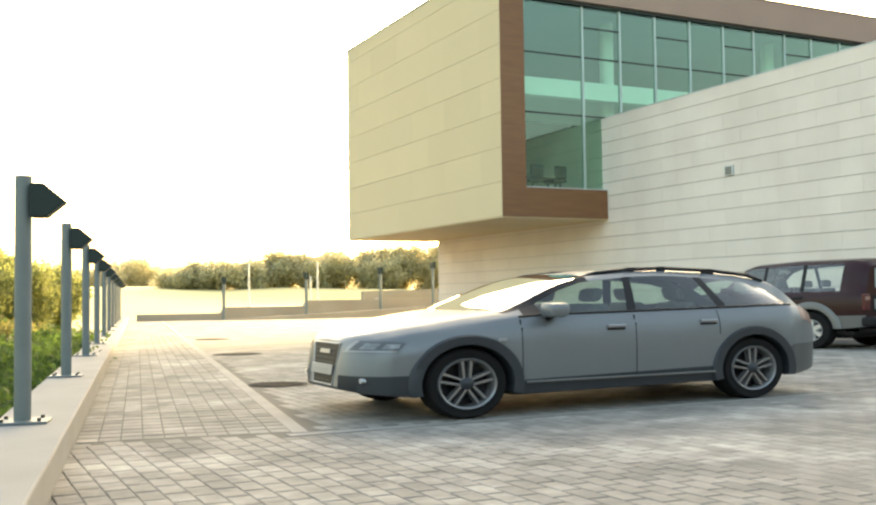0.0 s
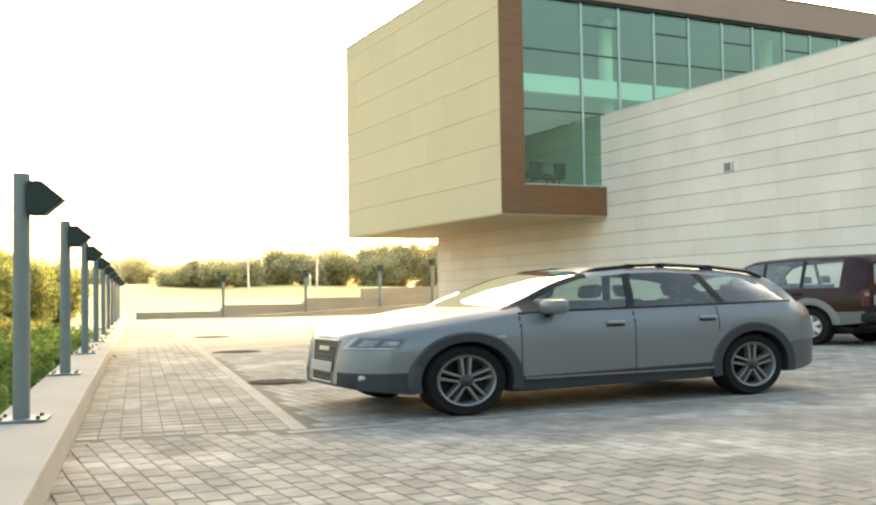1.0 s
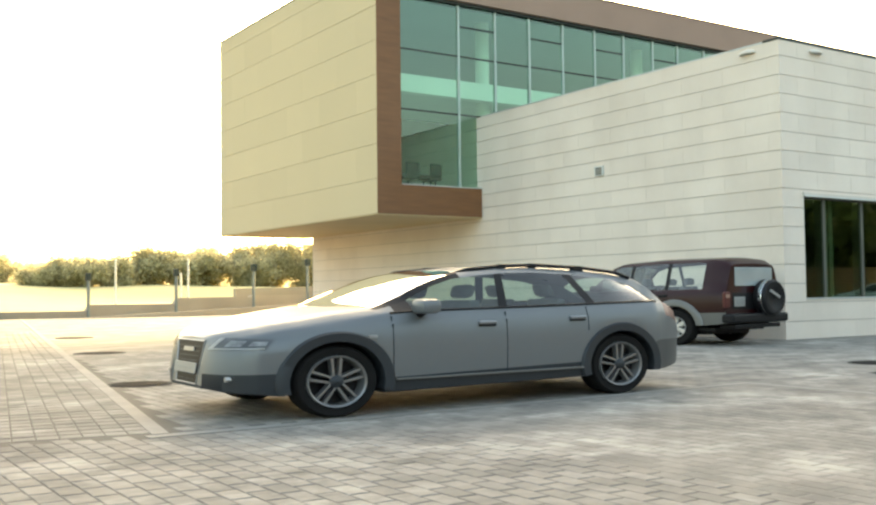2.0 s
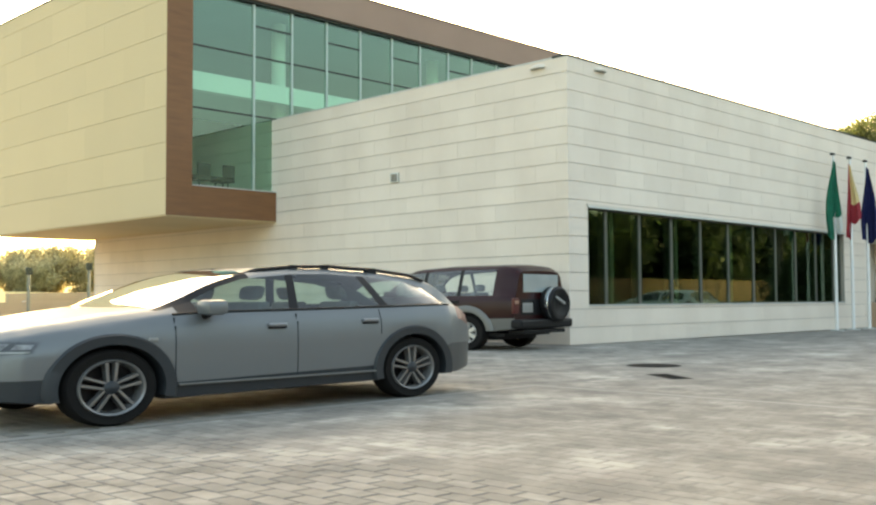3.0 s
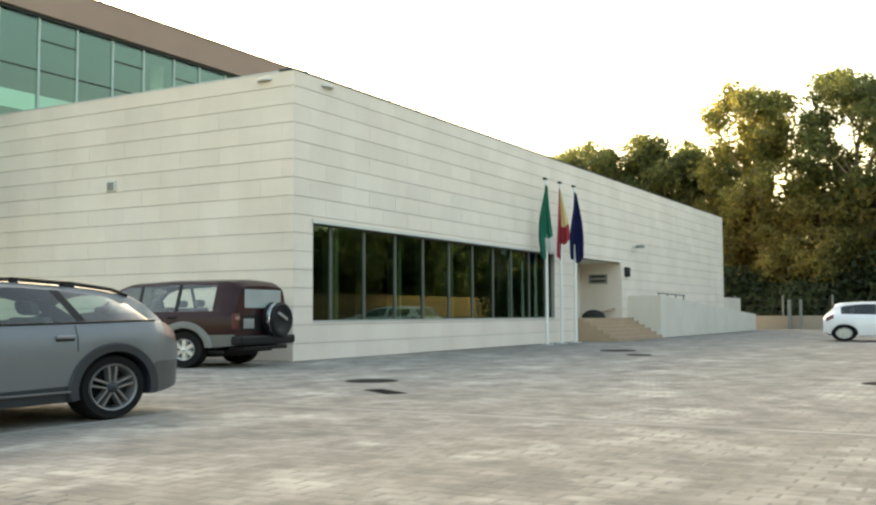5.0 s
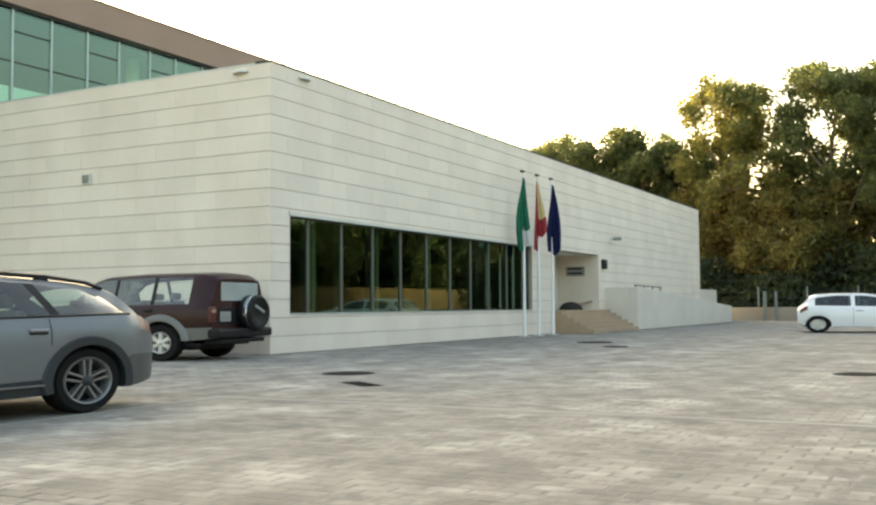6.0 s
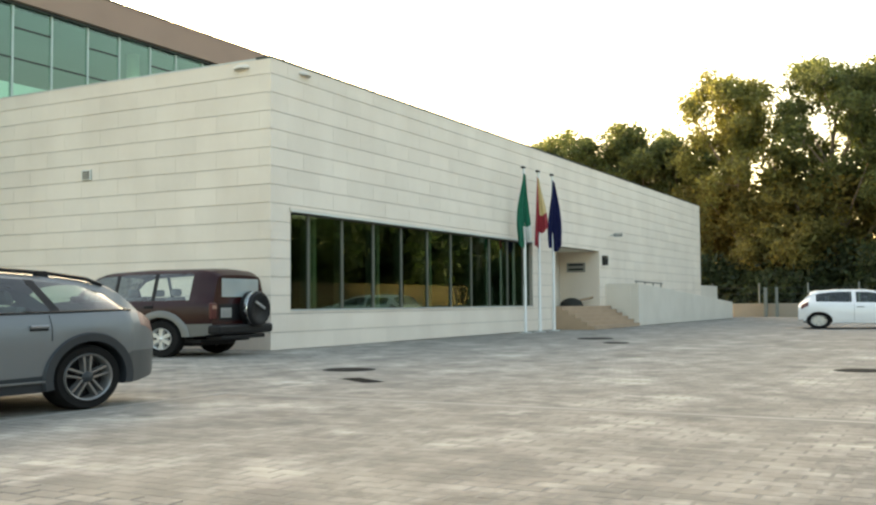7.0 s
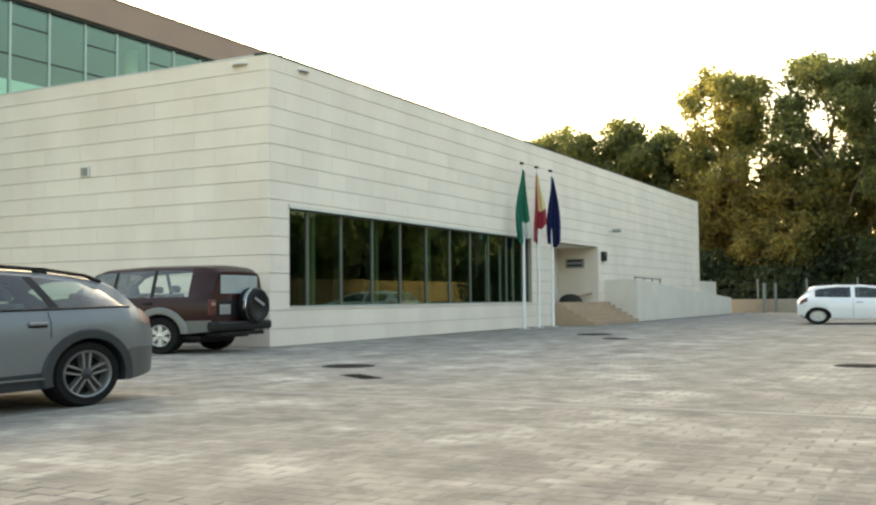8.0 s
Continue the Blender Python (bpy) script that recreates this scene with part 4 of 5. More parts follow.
ESTATE = dict(L=4.93, half=0.93, axles=(0.93, 3.763), axle_z=0.35, arch=0.40, rim=0.247, spokes=5, pairs=True, flare=0.085, flare_mat=M_CLAD, paint=M_PAINT_GREY,
    handle_mat=M_ALUTRIM, belt_z=1.01, dash=1.45, seats=(2.0, 2.95), lines=[0.14, 0.57, 1.30, 1.45, 1.62, 2.16, 2.44, 2.53, 3.42, 3.52, 4.26, 4.30, 4.40, 4.42, 4.78],
    top=[(0, 0.775), (0.05, 0.815), (0.12, 0.84), (0.25, 0.872), (0.6, 0.94), (1.0, 1.01), (1.36, 1.06), (1.7, 1.235), (2.0, 1.37), (2.16, 1.42), (2.5, 1.465), (3.0, 1.475), (3.7, 1.45), (4.25, 1.39), (4.42, 1.34), (4.6, 1.20), (4.78, 1.05), (4.86, 0.98), (4.93, 0.86)],
    edge=[(0, 0.745), (0.05, 0.78), (0.12, 0.805), (0.25, 0.835), (0.6, 0.90), (1.0, 0.97), (1.36, 1.02), (1.62, 1.10), (1.85, 1.225), (2.1, 1.32), (2.5, 1.375), (3.0, 1.385), (3.5, 1.365), (3.9, 1.31), (4.15, 1.22), (4.30, 1.12), (4.5, 1.05), (4.78, 0.96), (4.93, 0.82)],
    belt=[(0, 0.70), (0.05, 0.735), (0.12, 0.76), (0.25, 0.79), (0.6, 0.85), (1.0, 0.92), (1.36, 0.975), (1.62, 0.995), (2.5, 1.01), (3.5, 1.03), (4.2, 1.05), (4.5, 1.02), (4.78, 0.93), (4.93, 0.80)],
    mid=[(0, 0.58), (0.3, 0.62), (1, 0.64), (2.5, 0.66), (4, 0.69), (4.93, 0.66)],
    clad=[(0, 0.44), (0.5, 0.45), (0.6, 0.44), (1.35, 0.36), (3.3, 0.40), (4.1, 0.44), (4.2, 0.60), (4.93, 0.60)],
    bottom=[(0, 0.30), (0.12, 0.27), (0.5, 0.235), (1.4, 0.21), (3.3, 0.23), (4.4, 0.25), (4.8, 0.30), (4.93, 0.40)],
    w=[(0, 0.36), (0.025, 0.47), (0.06, 0.57), (0.11, 0.66), (0.18, 0.745), (0.3, 0.83), (0.55, 0.90), (0.9, 0.925), (1.4, 0.93), (3.8, 0.93), (4.25, 0.91), (4.5, 0.85), (4.7, 0.775), (4.85, 0.68), (4.93, 0.58)],
    wb=[(0, 0.34), (0.025, 0.44), (0.06, 0.535), (0.11, 0.62), (0.18, 0.70), (0.3, 0.78), (0.6, 0.85), (1.0, 0.875), (1.6, 0.885), (3.8, 0.88), (4.25, 0.855), (4.5, 0.80), (4.7, 0.73), (4.85, 0.64), (4.93, 0.55)],
    wr=[(0, 0.30), (0.06, 0.46), (0.15, 0.58), (0.3, 0.68), (0.6, 0.76), (1.0, 0.79), (1.36, 0.80), (1.7, 0.745), (2.1, 0.705), (2.6, 0.69), (3.5, 0.68), (4.2, 0.655), (4.5, 0.64), (4.78, 0.60), (4.93, 0.50)],
    seams=[(1.40, 0.34, 0.95), (2.485, 0.34, 0.97), (3.37, 0.74, 1.0)], handles=[(2.28, 0.86), (3.24, 0.885)], mirror=(1.66, 0.97), tag=estate_tag)

# front axle at 0.93 along; drawn long and low as the car stands
SX, SZ = 1.2, 0.925
HEAD = -1.3
_front = Vector((4.30, 8.02, 0))
_cm = Matrix.Translation(_front) @ pose(0, 0, 0, 0, 0, HEAD) @ Matrix.Diagonal((SX, SX, SZ, 1)) @ Matrix.Translation((-0.93, 0.915, 0))
wagon = car(ESTATE, "estate_car", "grey metallic estate car with dark plastic cladding, parked on the pavers", _cm)


def overhang(x):
    """Shorter nose and tail than the first outline."""
    return 0.48 - (0.48 - x) * 0.84 if x < 0.48 else 4.21 + (x - 4.21) * 0.78 if x > 4.21 else x


# grille, badge shape, plate, lamps, rails
g = part("grille", prism([(-0.23, 0.33), (0.23, 0.33), (0.30, 0.735), (-0.30, 0.735)], "x", -0.006, 0.03, 0.003), M_BLACK, wagon)
for k in range(8):
    part("grille_bar", box((-0.010, -0.20 - 0.007 * k, 0.365 + 0.045 * k), (-0.0065, 0.20 + 0.007 * k, 0.375 + 0.045 * k)), M_CLAD, g)
for p, q in (((-0.23, 0.33), (0.23, 0.33)), ((0.23, 0.33), (0.305, 0.74)), ((0.305, 0.74), (-0.305, 0.74)), ((-0.305, 0.74), (-0.23, 0.33))):
    part("grille_frame", rod((-0.004, p[0], p[1]), (-0.004, q[0], q[1]), 0.009, seg=8), M_ALUTRIM, g)
part("badge", box((-0.016, -0.12, 0.635), (-0.0065, 0.12, 0.675), 0.003), M_ALUTRIM, g)
part("front_lip", box((-0.005, -0.36, 0.295), (0.03, 0.36, 0.325), 0.006), M_CLAD, wagon)
part("number_plate", box((-0.022, -0.25, 0.43), (-0.0105, 0.25, 0.53), 0.003), M_PLATE, g)
part("plate_bar", box((-0.0245, -0.17, 0.465), (-0.0225, 0.17, 0.495)), M_SIGN, g)
for y in (-0.66, 0.66):
    fl = part("fog_lamp", rod((0.085, y, 0.40), (0.14, y, 0.40), 0.024, seg=20), M_SILVER, wagon)
for y in (-0.61, 0.61):
    b = bmesh.new()
    prs = [(2.14, 1.36), (2.28, 1.42), (2.6, 1.458), (3.1, 1.47), (3.7, 1.442), (4.02, 1.39), (4.16, 1.325)]
    for p, q in zip(prs, prs[1:]):
        add_rod(b, (p[0], y, p[1]), (q[0], y, q[1]), 0.021, seg=10)
    rr = part("roof_rail", b, M_BLACK, wagon)
    for x, z in ((2.6, 1.42), (3.05, 1.43), (3.65, 1.405)):
        part("rail_foot", box((x - 0.05, y - 0.02, z - 0.03), (x + 0.05, y + 0.02, z + 0.06), 0.008), M_BLACK, rr)
for side in (-1, 1):
    part("side_blinker", box((1.18, side * 0.935 - 0.008, 0.745), (1.26, side * 0.935 + 0.008, 0.775), 0.006), M_PLATE, wagon)
    b = bmesh.new()
    for k in range(12):
        x0, x1 = 1.40 + (4.28 - 1.40) * k / 12, 1.40 + (4.28 - 1.40) * (k + 1) / 12
        y0, z0 = np.interp(x0, *zip(*ESTATE["wb"])) + 0.0, np.interp(x0, *zip(*ESTATE["belt"])) + 0.003
        y1, z1 = np.interp(x1, *zip(*ESTATE["wb"])) + 0.0, np.interp(x1, *zip(*ESTATE["belt"])) + 0.003
        add_rod(b, (x0, side * y0, z0), (x1, side * y1, z1), 0.011, seg=6)
    part("belt_trim", b, M_BLACK, wagon)
    part("sill_bar", box((1.42, side * 0.925 - 0.03, 0.33), (3.30, side * 0.925 + 0.012, 0.352), 0.006), M_TRIM2, wagon)

for o in wagon.children_recursive:
    if o.name.split(".")[0] in ("wheel", "rim_ring", "barrel", "spoke", "hub_cap", "wheel_arch", "wheel_well"):
        continue
    for v in o.data.vertices:
        x, y, z = v.co
        v.co.x += max(0.0, z - 1.01) * float(np.interp(x, (1.95, 2.45, 2.9, 3.47, 4.2), (0, 0.25, 0, -0.45, 0)))
        v.co.x += 0.20 * max(0.0, z - 0.45) * float(np.interp(x, (0, 0.5), (1, 0)))
        v.co.x -= float(np.interp(x, (0.7, 1.3, 2.2, 2.8), (0, 0.20, 0.10, 0))) * max(0.0, 1 - (y / 0.78) ** 2) * float(np.interp(z, (0.85, 0.95), (0, 1)))
        v.co.x = overhang(v.co.x)
        v.co.z = v.co.z if v.co.z < 0.35 else 0.35 + (v.co.z - 0.35) * 1.03


# headlamps: a dark housing on the skin of the nose, bright strips and reflectors in it
_bm = bmesh.new()
for o in wagon.children:
    if o.name.split(".")[0] == "body":
        _bm.from_mesh(o.data)
SKIN = BVHTree.FromBMesh(_bm)
_bm.free()
LAMP_MID = Vector((0.6, 0, 0))
LAMP = [(math.atan2(y, x - 0.6), z) for x, y, z in ((0.187, 0.50, 0.790), (0.449, 0.845, 0.775), (0.393, 0.848, 0.682), (0.113, 0.385, 0.668))]


def lamp_patch(side, u0, u1, v0, v1, lift, slant=0.0, nu=12, nv=5):
    """A piece of the lamp's outline laid on the nose: u from the grille outwards, v downwards."""
    b = bmesh.new()
    g = []
    for j in range(nv + 1):
        v = v0 + (v1 - v0) * j / nv
        row = []
        for i in range(nu + 1):
            u = u0 + (u1 - u0) * i / nu + slant * v
            (a0, z0), (a1, z1), (a2, z2), (a3, z3) = LAMP
            a = (a0 * (1 - u) + a1 * u) * (1 - v) + (a3 * (1 - u) + a2 * u) * v
            z = (z0 * (1 - u) + z1 * u) * (1 - v) + (z3 * (1 - u) + z2 * u) * v
            d = Vector((math.cos(a), side * math.sin(a), 0))
            hit = SKIN.ray_cast(LAMP_MID + Vector((0, 0, z)) + d * 2, -d)
            n = hit[1] if hit[1].dot(d) > 0 else -hit[1]
            row.append(b.verts.new(hit[0] + n * lift))
        g.append(row)
    for j in range(nv):
        for i in range(nu):
            b.faces.new((g[j][i], g[j][i + 1], g[j + 1][i + 1], g[j + 1][i]))
    bmesh.ops.solidify(b, geom=b.faces[:], thickness=0.012)
    bmesh.ops.recalc_face_normals(b, faces=b.faces)
    return b


for side in (-1, 1):
    hl = part("headlight", lamp_patch(side, 0, 1, 0, 1, 0.005), M_LAMPDARK, wagon, "clear headlamp with a bright lower edge", smooth=True)
    part("light_strip", lamp_patch(side, 0.0, 0.13, 0.04, 0.98, 0.009), M_SILVER, hl, smooth=True)
    part("light_strip", lamp_patch(side, 0.135, 0.97, 0.84, 0.98, 0.009), M_SILVER, hl, smooth=True)
    part("reflector", lamp_patch(side, 0.33, 0.62, 0.20, 0.70, 0.009), M_LAMPGLASS, hl, smooth=True)
    part("reflector", lamp_patch(side, 0.72, 0.95, 0.24, 0.66, 0.009), M_LAMPGLASS, hl, smooth=True)


# ---- off-roader beside the wall
def suv_tag(x, j, side, z):
    s = "l" if side < 0 else "r"
    if j <= 4:
        return ("lower_body", M_TRIM2)
    if 9 <= j <= 11:
        for k, (a, b) in enumerate(((1.80, 2.45), (2.52, 3.24), (3.32, 4.02))):
            if a < x < b:
                return ("side_window", M_CLEARGLASS, k, s)
        if 1.80 < x < 4.02:
            return ("pillar", M_BLACK, x < 2.6, s)
    if j >= 13 and 1.50 < x < 1.98:
        return ("windscreen", M_SCREEN)
    return ("body", M_PAINT_RED)


SUV = dict(L=4.60, half=0.92, axles=(0.80, 3.47), axle_z=0.375, arch=0.45, rim=0.215, spokes=6, pairs=False, flare=0.13, flare_mat=M_TRIM2, paint=M_PAINT_RED,
    handle_mat=M_BLACK, belt_z=1.15, dash=1.6, seats=(2.1, 3.0), rim_mat=M_SILVER, lines=[1.50, 1.80, 1.98, 2.45, 2.52, 3.24, 3.32, 4.02, 4.35, 4.56],
    top=[(0, 0.92), (0.15, 1.02), (0.6, 1.10), (1.5, 1.18), (1.98, 1.68), (2.2, 1.77), (3.0, 1.82), (4.2, 1.82), (4.45, 1.79), (4.60, 1.68)],
    edge=[(0, 0.88), (0.15, 0.98), (0.6, 1.06), (1.5, 1.15), (1.98, 1.58), (2.2, 1.66), (3.0, 1.70), (4.2, 1.70), (4.45, 1.67), (4.60, 1.58)],
    belt=[(0, 0.85), (0.15, 0.94), (0.6, 1.02), (1.5, 1.11), (2.0, 1.13), (4.3, 1.16), (4.60, 1.14)],
    mid=[(0, 0.70), (4.6, 0.78)], clad=[(0, 0.62), (1.4, 0.60), (2.9, 0.60), (4.6, 0.64)],
    bottom=[(0, 0.40), (1.3, 0.36), (2.9, 0.36), (4.2, 0.42), (4.6, 0.46)],
    w=[(0, 0.80), (0.1, 0.86), (0.4, 0.90), (4.2, 0.90), (4.5, 0.88), (4.60, 0.84)],
    wb=[(0, 0.76), (0.1, 0.82), (0.4, 0.85), (4.2, 0.87), (4.5, 0.85), (4.60, 0.82)],
    wr=[(0, 0.70), (0.4, 0.80), (1.5, 0.80), (1.98, 0.72), (2.4, 0.70), (4.2, 0.70), (4.6, 0.68)],
    seams=[(1.70, 0.45, 1.1), (2.49, 0.45, 1.12), (3.30, 0.8, 1.13)], handles=[(2.38, 1.02), (3.22, 1.03)], mirror=(1.80, 1.12), tag=suv_tag)
SUVZ = 0.97
# rear towards the camera: its length runs along +y, tail at the low end
_sm = Matrix.Translation((16.30, 14.34, 0)) @ pose(0, 0, 0, 0, 0, -84) @ Matrix.Diagonal((1.2, 1.13, SUVZ, 1)) @ Matrix.Translation((-3.47, 0, 0))
suv = car(SUV, "off_road_car", "dark red off-road car with grey lower body and rear spare", _sm)
XR = 4.60
rw = part("rear_window", box((XR - 0.012, -0.56, 1.22), (XR + 0.012, 0.60, 1.60), 0.01), M_REARGLASS, suv)
part("rear_bumper", box((XR - 0.10, -0.88, 0.47), (XR + 0.20, 0.88, 0.66), 0.05), M_BLACK, suv)
part("tow_bar", box((XR - 0.3, -0.7, 0.36), (XR + 0.12, 0.7, 0.44), 0.02), M_BLACK, suv)
sw = part("spare_wheel", lathe([(0.02, 0.02), (0.20, 0.02), (0.235, 0.0), (0.33, 0.0), (0.375, 0.04), (0.375, 0.20), (0.30, 0.23), (0.02, 0.23)]), M_BLACK, suv, "black spare wheel cover", smooth=True, sharp=30)
sw.matrix_basis = pose(XR + 0.27, 0.30, 0.97, 0, 0, 90)
part("cover_band", lathe([(0.378, 0.05), (0.381, 0.06), (0.381, 0.11), (0.378, 0.12)]), M_CHROME, sw)
b = bmesh.new()
add_box(b, (-0.17, -0.006, -0.03), (0.17, 0.018, 0.03), 0.008)
b.transform(pose(0, 0, 0.08, 0, 25, 0))
part("cover_mark", b, M_PLATE, sw)
part("number_plate", box((XR + 0.005, -0.60, 0.80), (XR + 0.02, -0.28, 1.0), 0.004), M_PLATE, suv)
part("plate_panel", box((XR - 0.01, -0.64, 0.74), (XR + 0.004, 0.7, 1.08), 0.004), M_BLACK, suv)
part("plate_bar", box((XR + 0.021, -0.55, 0.84), (XR + 0.025, -0.33, 0.95)), M_SIGN, suv)
for y in (-0.80, 0.80):
    tl = part("tail_lamp", box((XR - 0.06, y - 0.075, 0.78), (XR + 0.02, y + 0.075, 1.10), 0.02), M_TAIL, suv)
    part("blinker", box((XR + 0.021, y - 0.06, 0.98), (XR + 0.027, y + 0.06, 1.05)), M_AMBER, tl)

# a shorter tail behind the rear axle
for o in suv.children_recursive:
    if o.name.split(".")[0] not in ("wheel", "rim_ring", "barrel", "spoke", "hub_cap", "wheel_arch", "wheel_well", "spare_wheel", "cover_band", "cover_mark"):
        for v in o.data.vertices:
            v.co.x = v.co.x if v.co.x < 3.95 else 3.95 + (v.co.x - 3.95) * 0.76
sw.matrix_basis = pose(XR + 0.27 - 0.19, 0.30, 0.97, 0, 0, 90)


# ---- white hatchback far across the forecourt
def hatch_tag(x, j, side, z):
    s = "l" if side < 0 else "r"
    if j <= 2:
        return ("sill", M_BLACK)
    if 0.12 < x < 0.6 and j == 7:
        return ("headlight", M_LAMPGLASS, s)
    if x > 3.55 and j in (7, 8) and x < 3.8:
        return ("tail_light", M_TAIL, s)
    if 9 <= j <= 11:
        for k, (a, b) in enumerate(((1.38, 2.35), (2.45, 3.30))):
            if a < x < b:
                return ("side_window", M_CARGLASS, k, s)
    if j >= 13 and 1.05 < x < 1.75:
        return ("windscreen", M_SCREEN)
    if j >= 13 and 3.50 < x < 3.80:
        return ("rear_window", M_CARGLASS)
    return ("body", M_PAINT_WHITE)


HATCH = dict(L=3.9, half=0.825, axles=(0.78, 3.24), axle_z=0.30, arch=0.335, rim=0.19, spokes=8, pairs=False, flare=0.03, flare_mat=M_PAINT_WHITE, paint=M_PAINT_WHITE,
    handle_mat=M_PAINT_WHITE, rim_mat=M_SILVER, belt_z=0.95, dash=1.2, seats=(1.7, 2.6), lines=[0.12, 0.6, 1.05, 1.38, 1.75, 2.35, 2.45, 3.30, 3.50, 3.55, 3.80],
    top=[(0, 0.62), (0.08, 0.74), (0.4, 0.86), (1.05, 1.0), (1.4, 1.2), (1.75, 1.38), (2.1, 1.45), (2.8, 1.46), (3.3, 1.42), (3.5, 1.36), (3.8, 1.0), (3.9, 0.86)],
    edge=[(0, 0.58), (0.08, 0.7), (0.4, 0.82), (1.05, 0.96), (1.38, 1.1), (1.75, 1.28), (2.1, 1.35), (2.8, 1.36), (3.2, 1.30), (3.4, 1.2), (3.8, 0.95), (3.9, 0.82)],
    belt=[(0, 0.55), (0.08, 0.66), (0.4, 0.78), (1.05, 0.91), (1.4, 0.935), (3.3, 0.99), (3.6, 0.98), (3.9, 0.80)],
    mid=[(0, 0.48), (3.9, 0.6)], clad=[(0, 0.30), (3.9, 0.33)], bottom=[(0, 0.22), (1.2, 0.2), (2.8, 0.2), (3.6, 0.26), (3.9, 0.34)],
    w=[(0, 0.55), (0.1, 0.68), (0.35, 0.78), (0.7, 0.82), (3.2, 0.82), (3.6, 0.77), (3.9, 0.66)],
    wb=[(0, 0.5), (0.1, 0.63), (0.35, 0.73), (0.7, 0.77), (3.2, 0.78), (3.6, 0.73), (3.9, 0.62)],
    wr=[(0, 0.45), (0.4, 0.68), (1.05, 0.70), (1.75, 0.58), (2.2, 0.56), (3.2, 0.56), (3.5, 0.58), (3.9, 0.56)],
    seams=[(1.25, 0.3, 0.9), (2.40, 0.3, 0.95)], handles=[(2.25, 0.82)], mirror=(1.42, 0.92), tag=hatch_tag)
HS = 1.18
_hm = Matrix.Translation((40.9, 5.2, 0)) @ pose(0, 0, 0, 0, 0, 98) @ Matrix.Diagonal((1.2 * HS, 1.2 * HS, 0.83 * HS, 1)) @ Matrix.Translation((-3.24, 0.81, 0))
polo = car(HATCH, "hatchback_car", "white hatchback car parked on the pavers", _hm)
for o in polo.children_recursive:
    if o.name.split(".")[0] not in ("wheel", "rim_ring", "barrel", "spoke", "hub_cap", "wheel_arch", "wheel_well"):
        for v in o.data.vertices:
            v.co.x = v.co.x if v.co.x < 3.3 else 3.3 + (v.co.x - 3.3) * 0.72

# ---------------------------------------------------------------- trees and shrubs
M_BARK = pbr("grey_brown_bark", (0.30, 0.25, 0.19), (0.17, 0.135, 0.10), 4, 0.95, 0.5, 20)


def leaf_material(name, a, b):
    m = pbr(name, a, b, 0.6, 0.6, vary=0.35, world_scale=True)
    n, l = m.node_tree.nodes, m.node_tree.links
    p = n["Principled BSDF"]
    tr = n.new("ShaderNodeBsdfTranslucent")
    src = p.inputs["Base Color"].links[0].from_socket
    l.new(src, tr.inputs[0])
    mx = n.new("ShaderNodeMixShader")
    mx.inputs[0].default_value = 0.6
    l.new(p.outputs[0], mx.inputs[1])
    l.new(tr.outputs[0], mx.inputs[2])
    l.new(mx.outputs[0], n["Material Output"].inputs[0])
    return m


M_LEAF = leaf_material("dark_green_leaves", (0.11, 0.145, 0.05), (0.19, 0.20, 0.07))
# far paler than real foliage: distance haze is mixed into this colour
M_LEAFHAZE = leaf_material("pale_olive_leaves", (0.60, 0.55, 0.33), (0.50, 0.46, 0.28))
# the gold here is low sunlight put into the olive leaf colour
M_LEAFGOLD = leaf_material("olive_gold_leaves", (0.31, 0.25, 0.075), (0.16, 0.165, 0.05))
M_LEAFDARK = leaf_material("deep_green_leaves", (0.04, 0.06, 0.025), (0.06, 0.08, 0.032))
M_LEAFFIELD = leaf_material("yellow_green_leaves", (0.34, 0.35, 0.12), (0.24, 0.26, 0.08))
# golden copy of the green leaves, with sunlight painted in
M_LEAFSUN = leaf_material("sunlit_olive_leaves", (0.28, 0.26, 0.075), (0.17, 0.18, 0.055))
M_LEAFBUSH = leaf_material("bright_green_leaves", (0.06, 0.11, 0.02), (0.11, 0.16, 0.035))


def leaf_cloud(rng, lobes, per, size, clump):
    """Small leaf blades gathered in clumps round the lobes (centre, radii): arrays of corners and faces."""
    vs = []
    for c, r in lobes:
        k = max(6, int(per / 14))
        d = rng.normal(size=(k, 3))
        d /= np.linalg.norm(d, axis=1)[:, None]
        cen = np.array(c) + d * np.array(r) * (rng.uniform(0.25, 1.0, (k, 1)) ** 0.45)
        cen = np.repeat(cen, 14, axis=0) + rng.normal(size=(k * 14, 3)) * clump
        u = rng.normal(size=cen.shape)
        u /= np.linalg.norm(u, axis=1)[:, None]
        v = np.cross(u, rng.normal(size=cen.shape))
        v /= np.linalg.norm(v, axis=1)[:, None]
        s = rng.uniform(0.6, 1.3, (len(cen), 1)) * size
        vs.append(np.stack([cen - u * s, cen + v * s * 0.45, cen + u * s, cen - v * s * 0.45], 1).reshape(-1, 3))
    v = np.concatenate(vs)
    f = np.arange(len(v)).reshape(-1, 4)
    return v.tolist(), f.tolist()


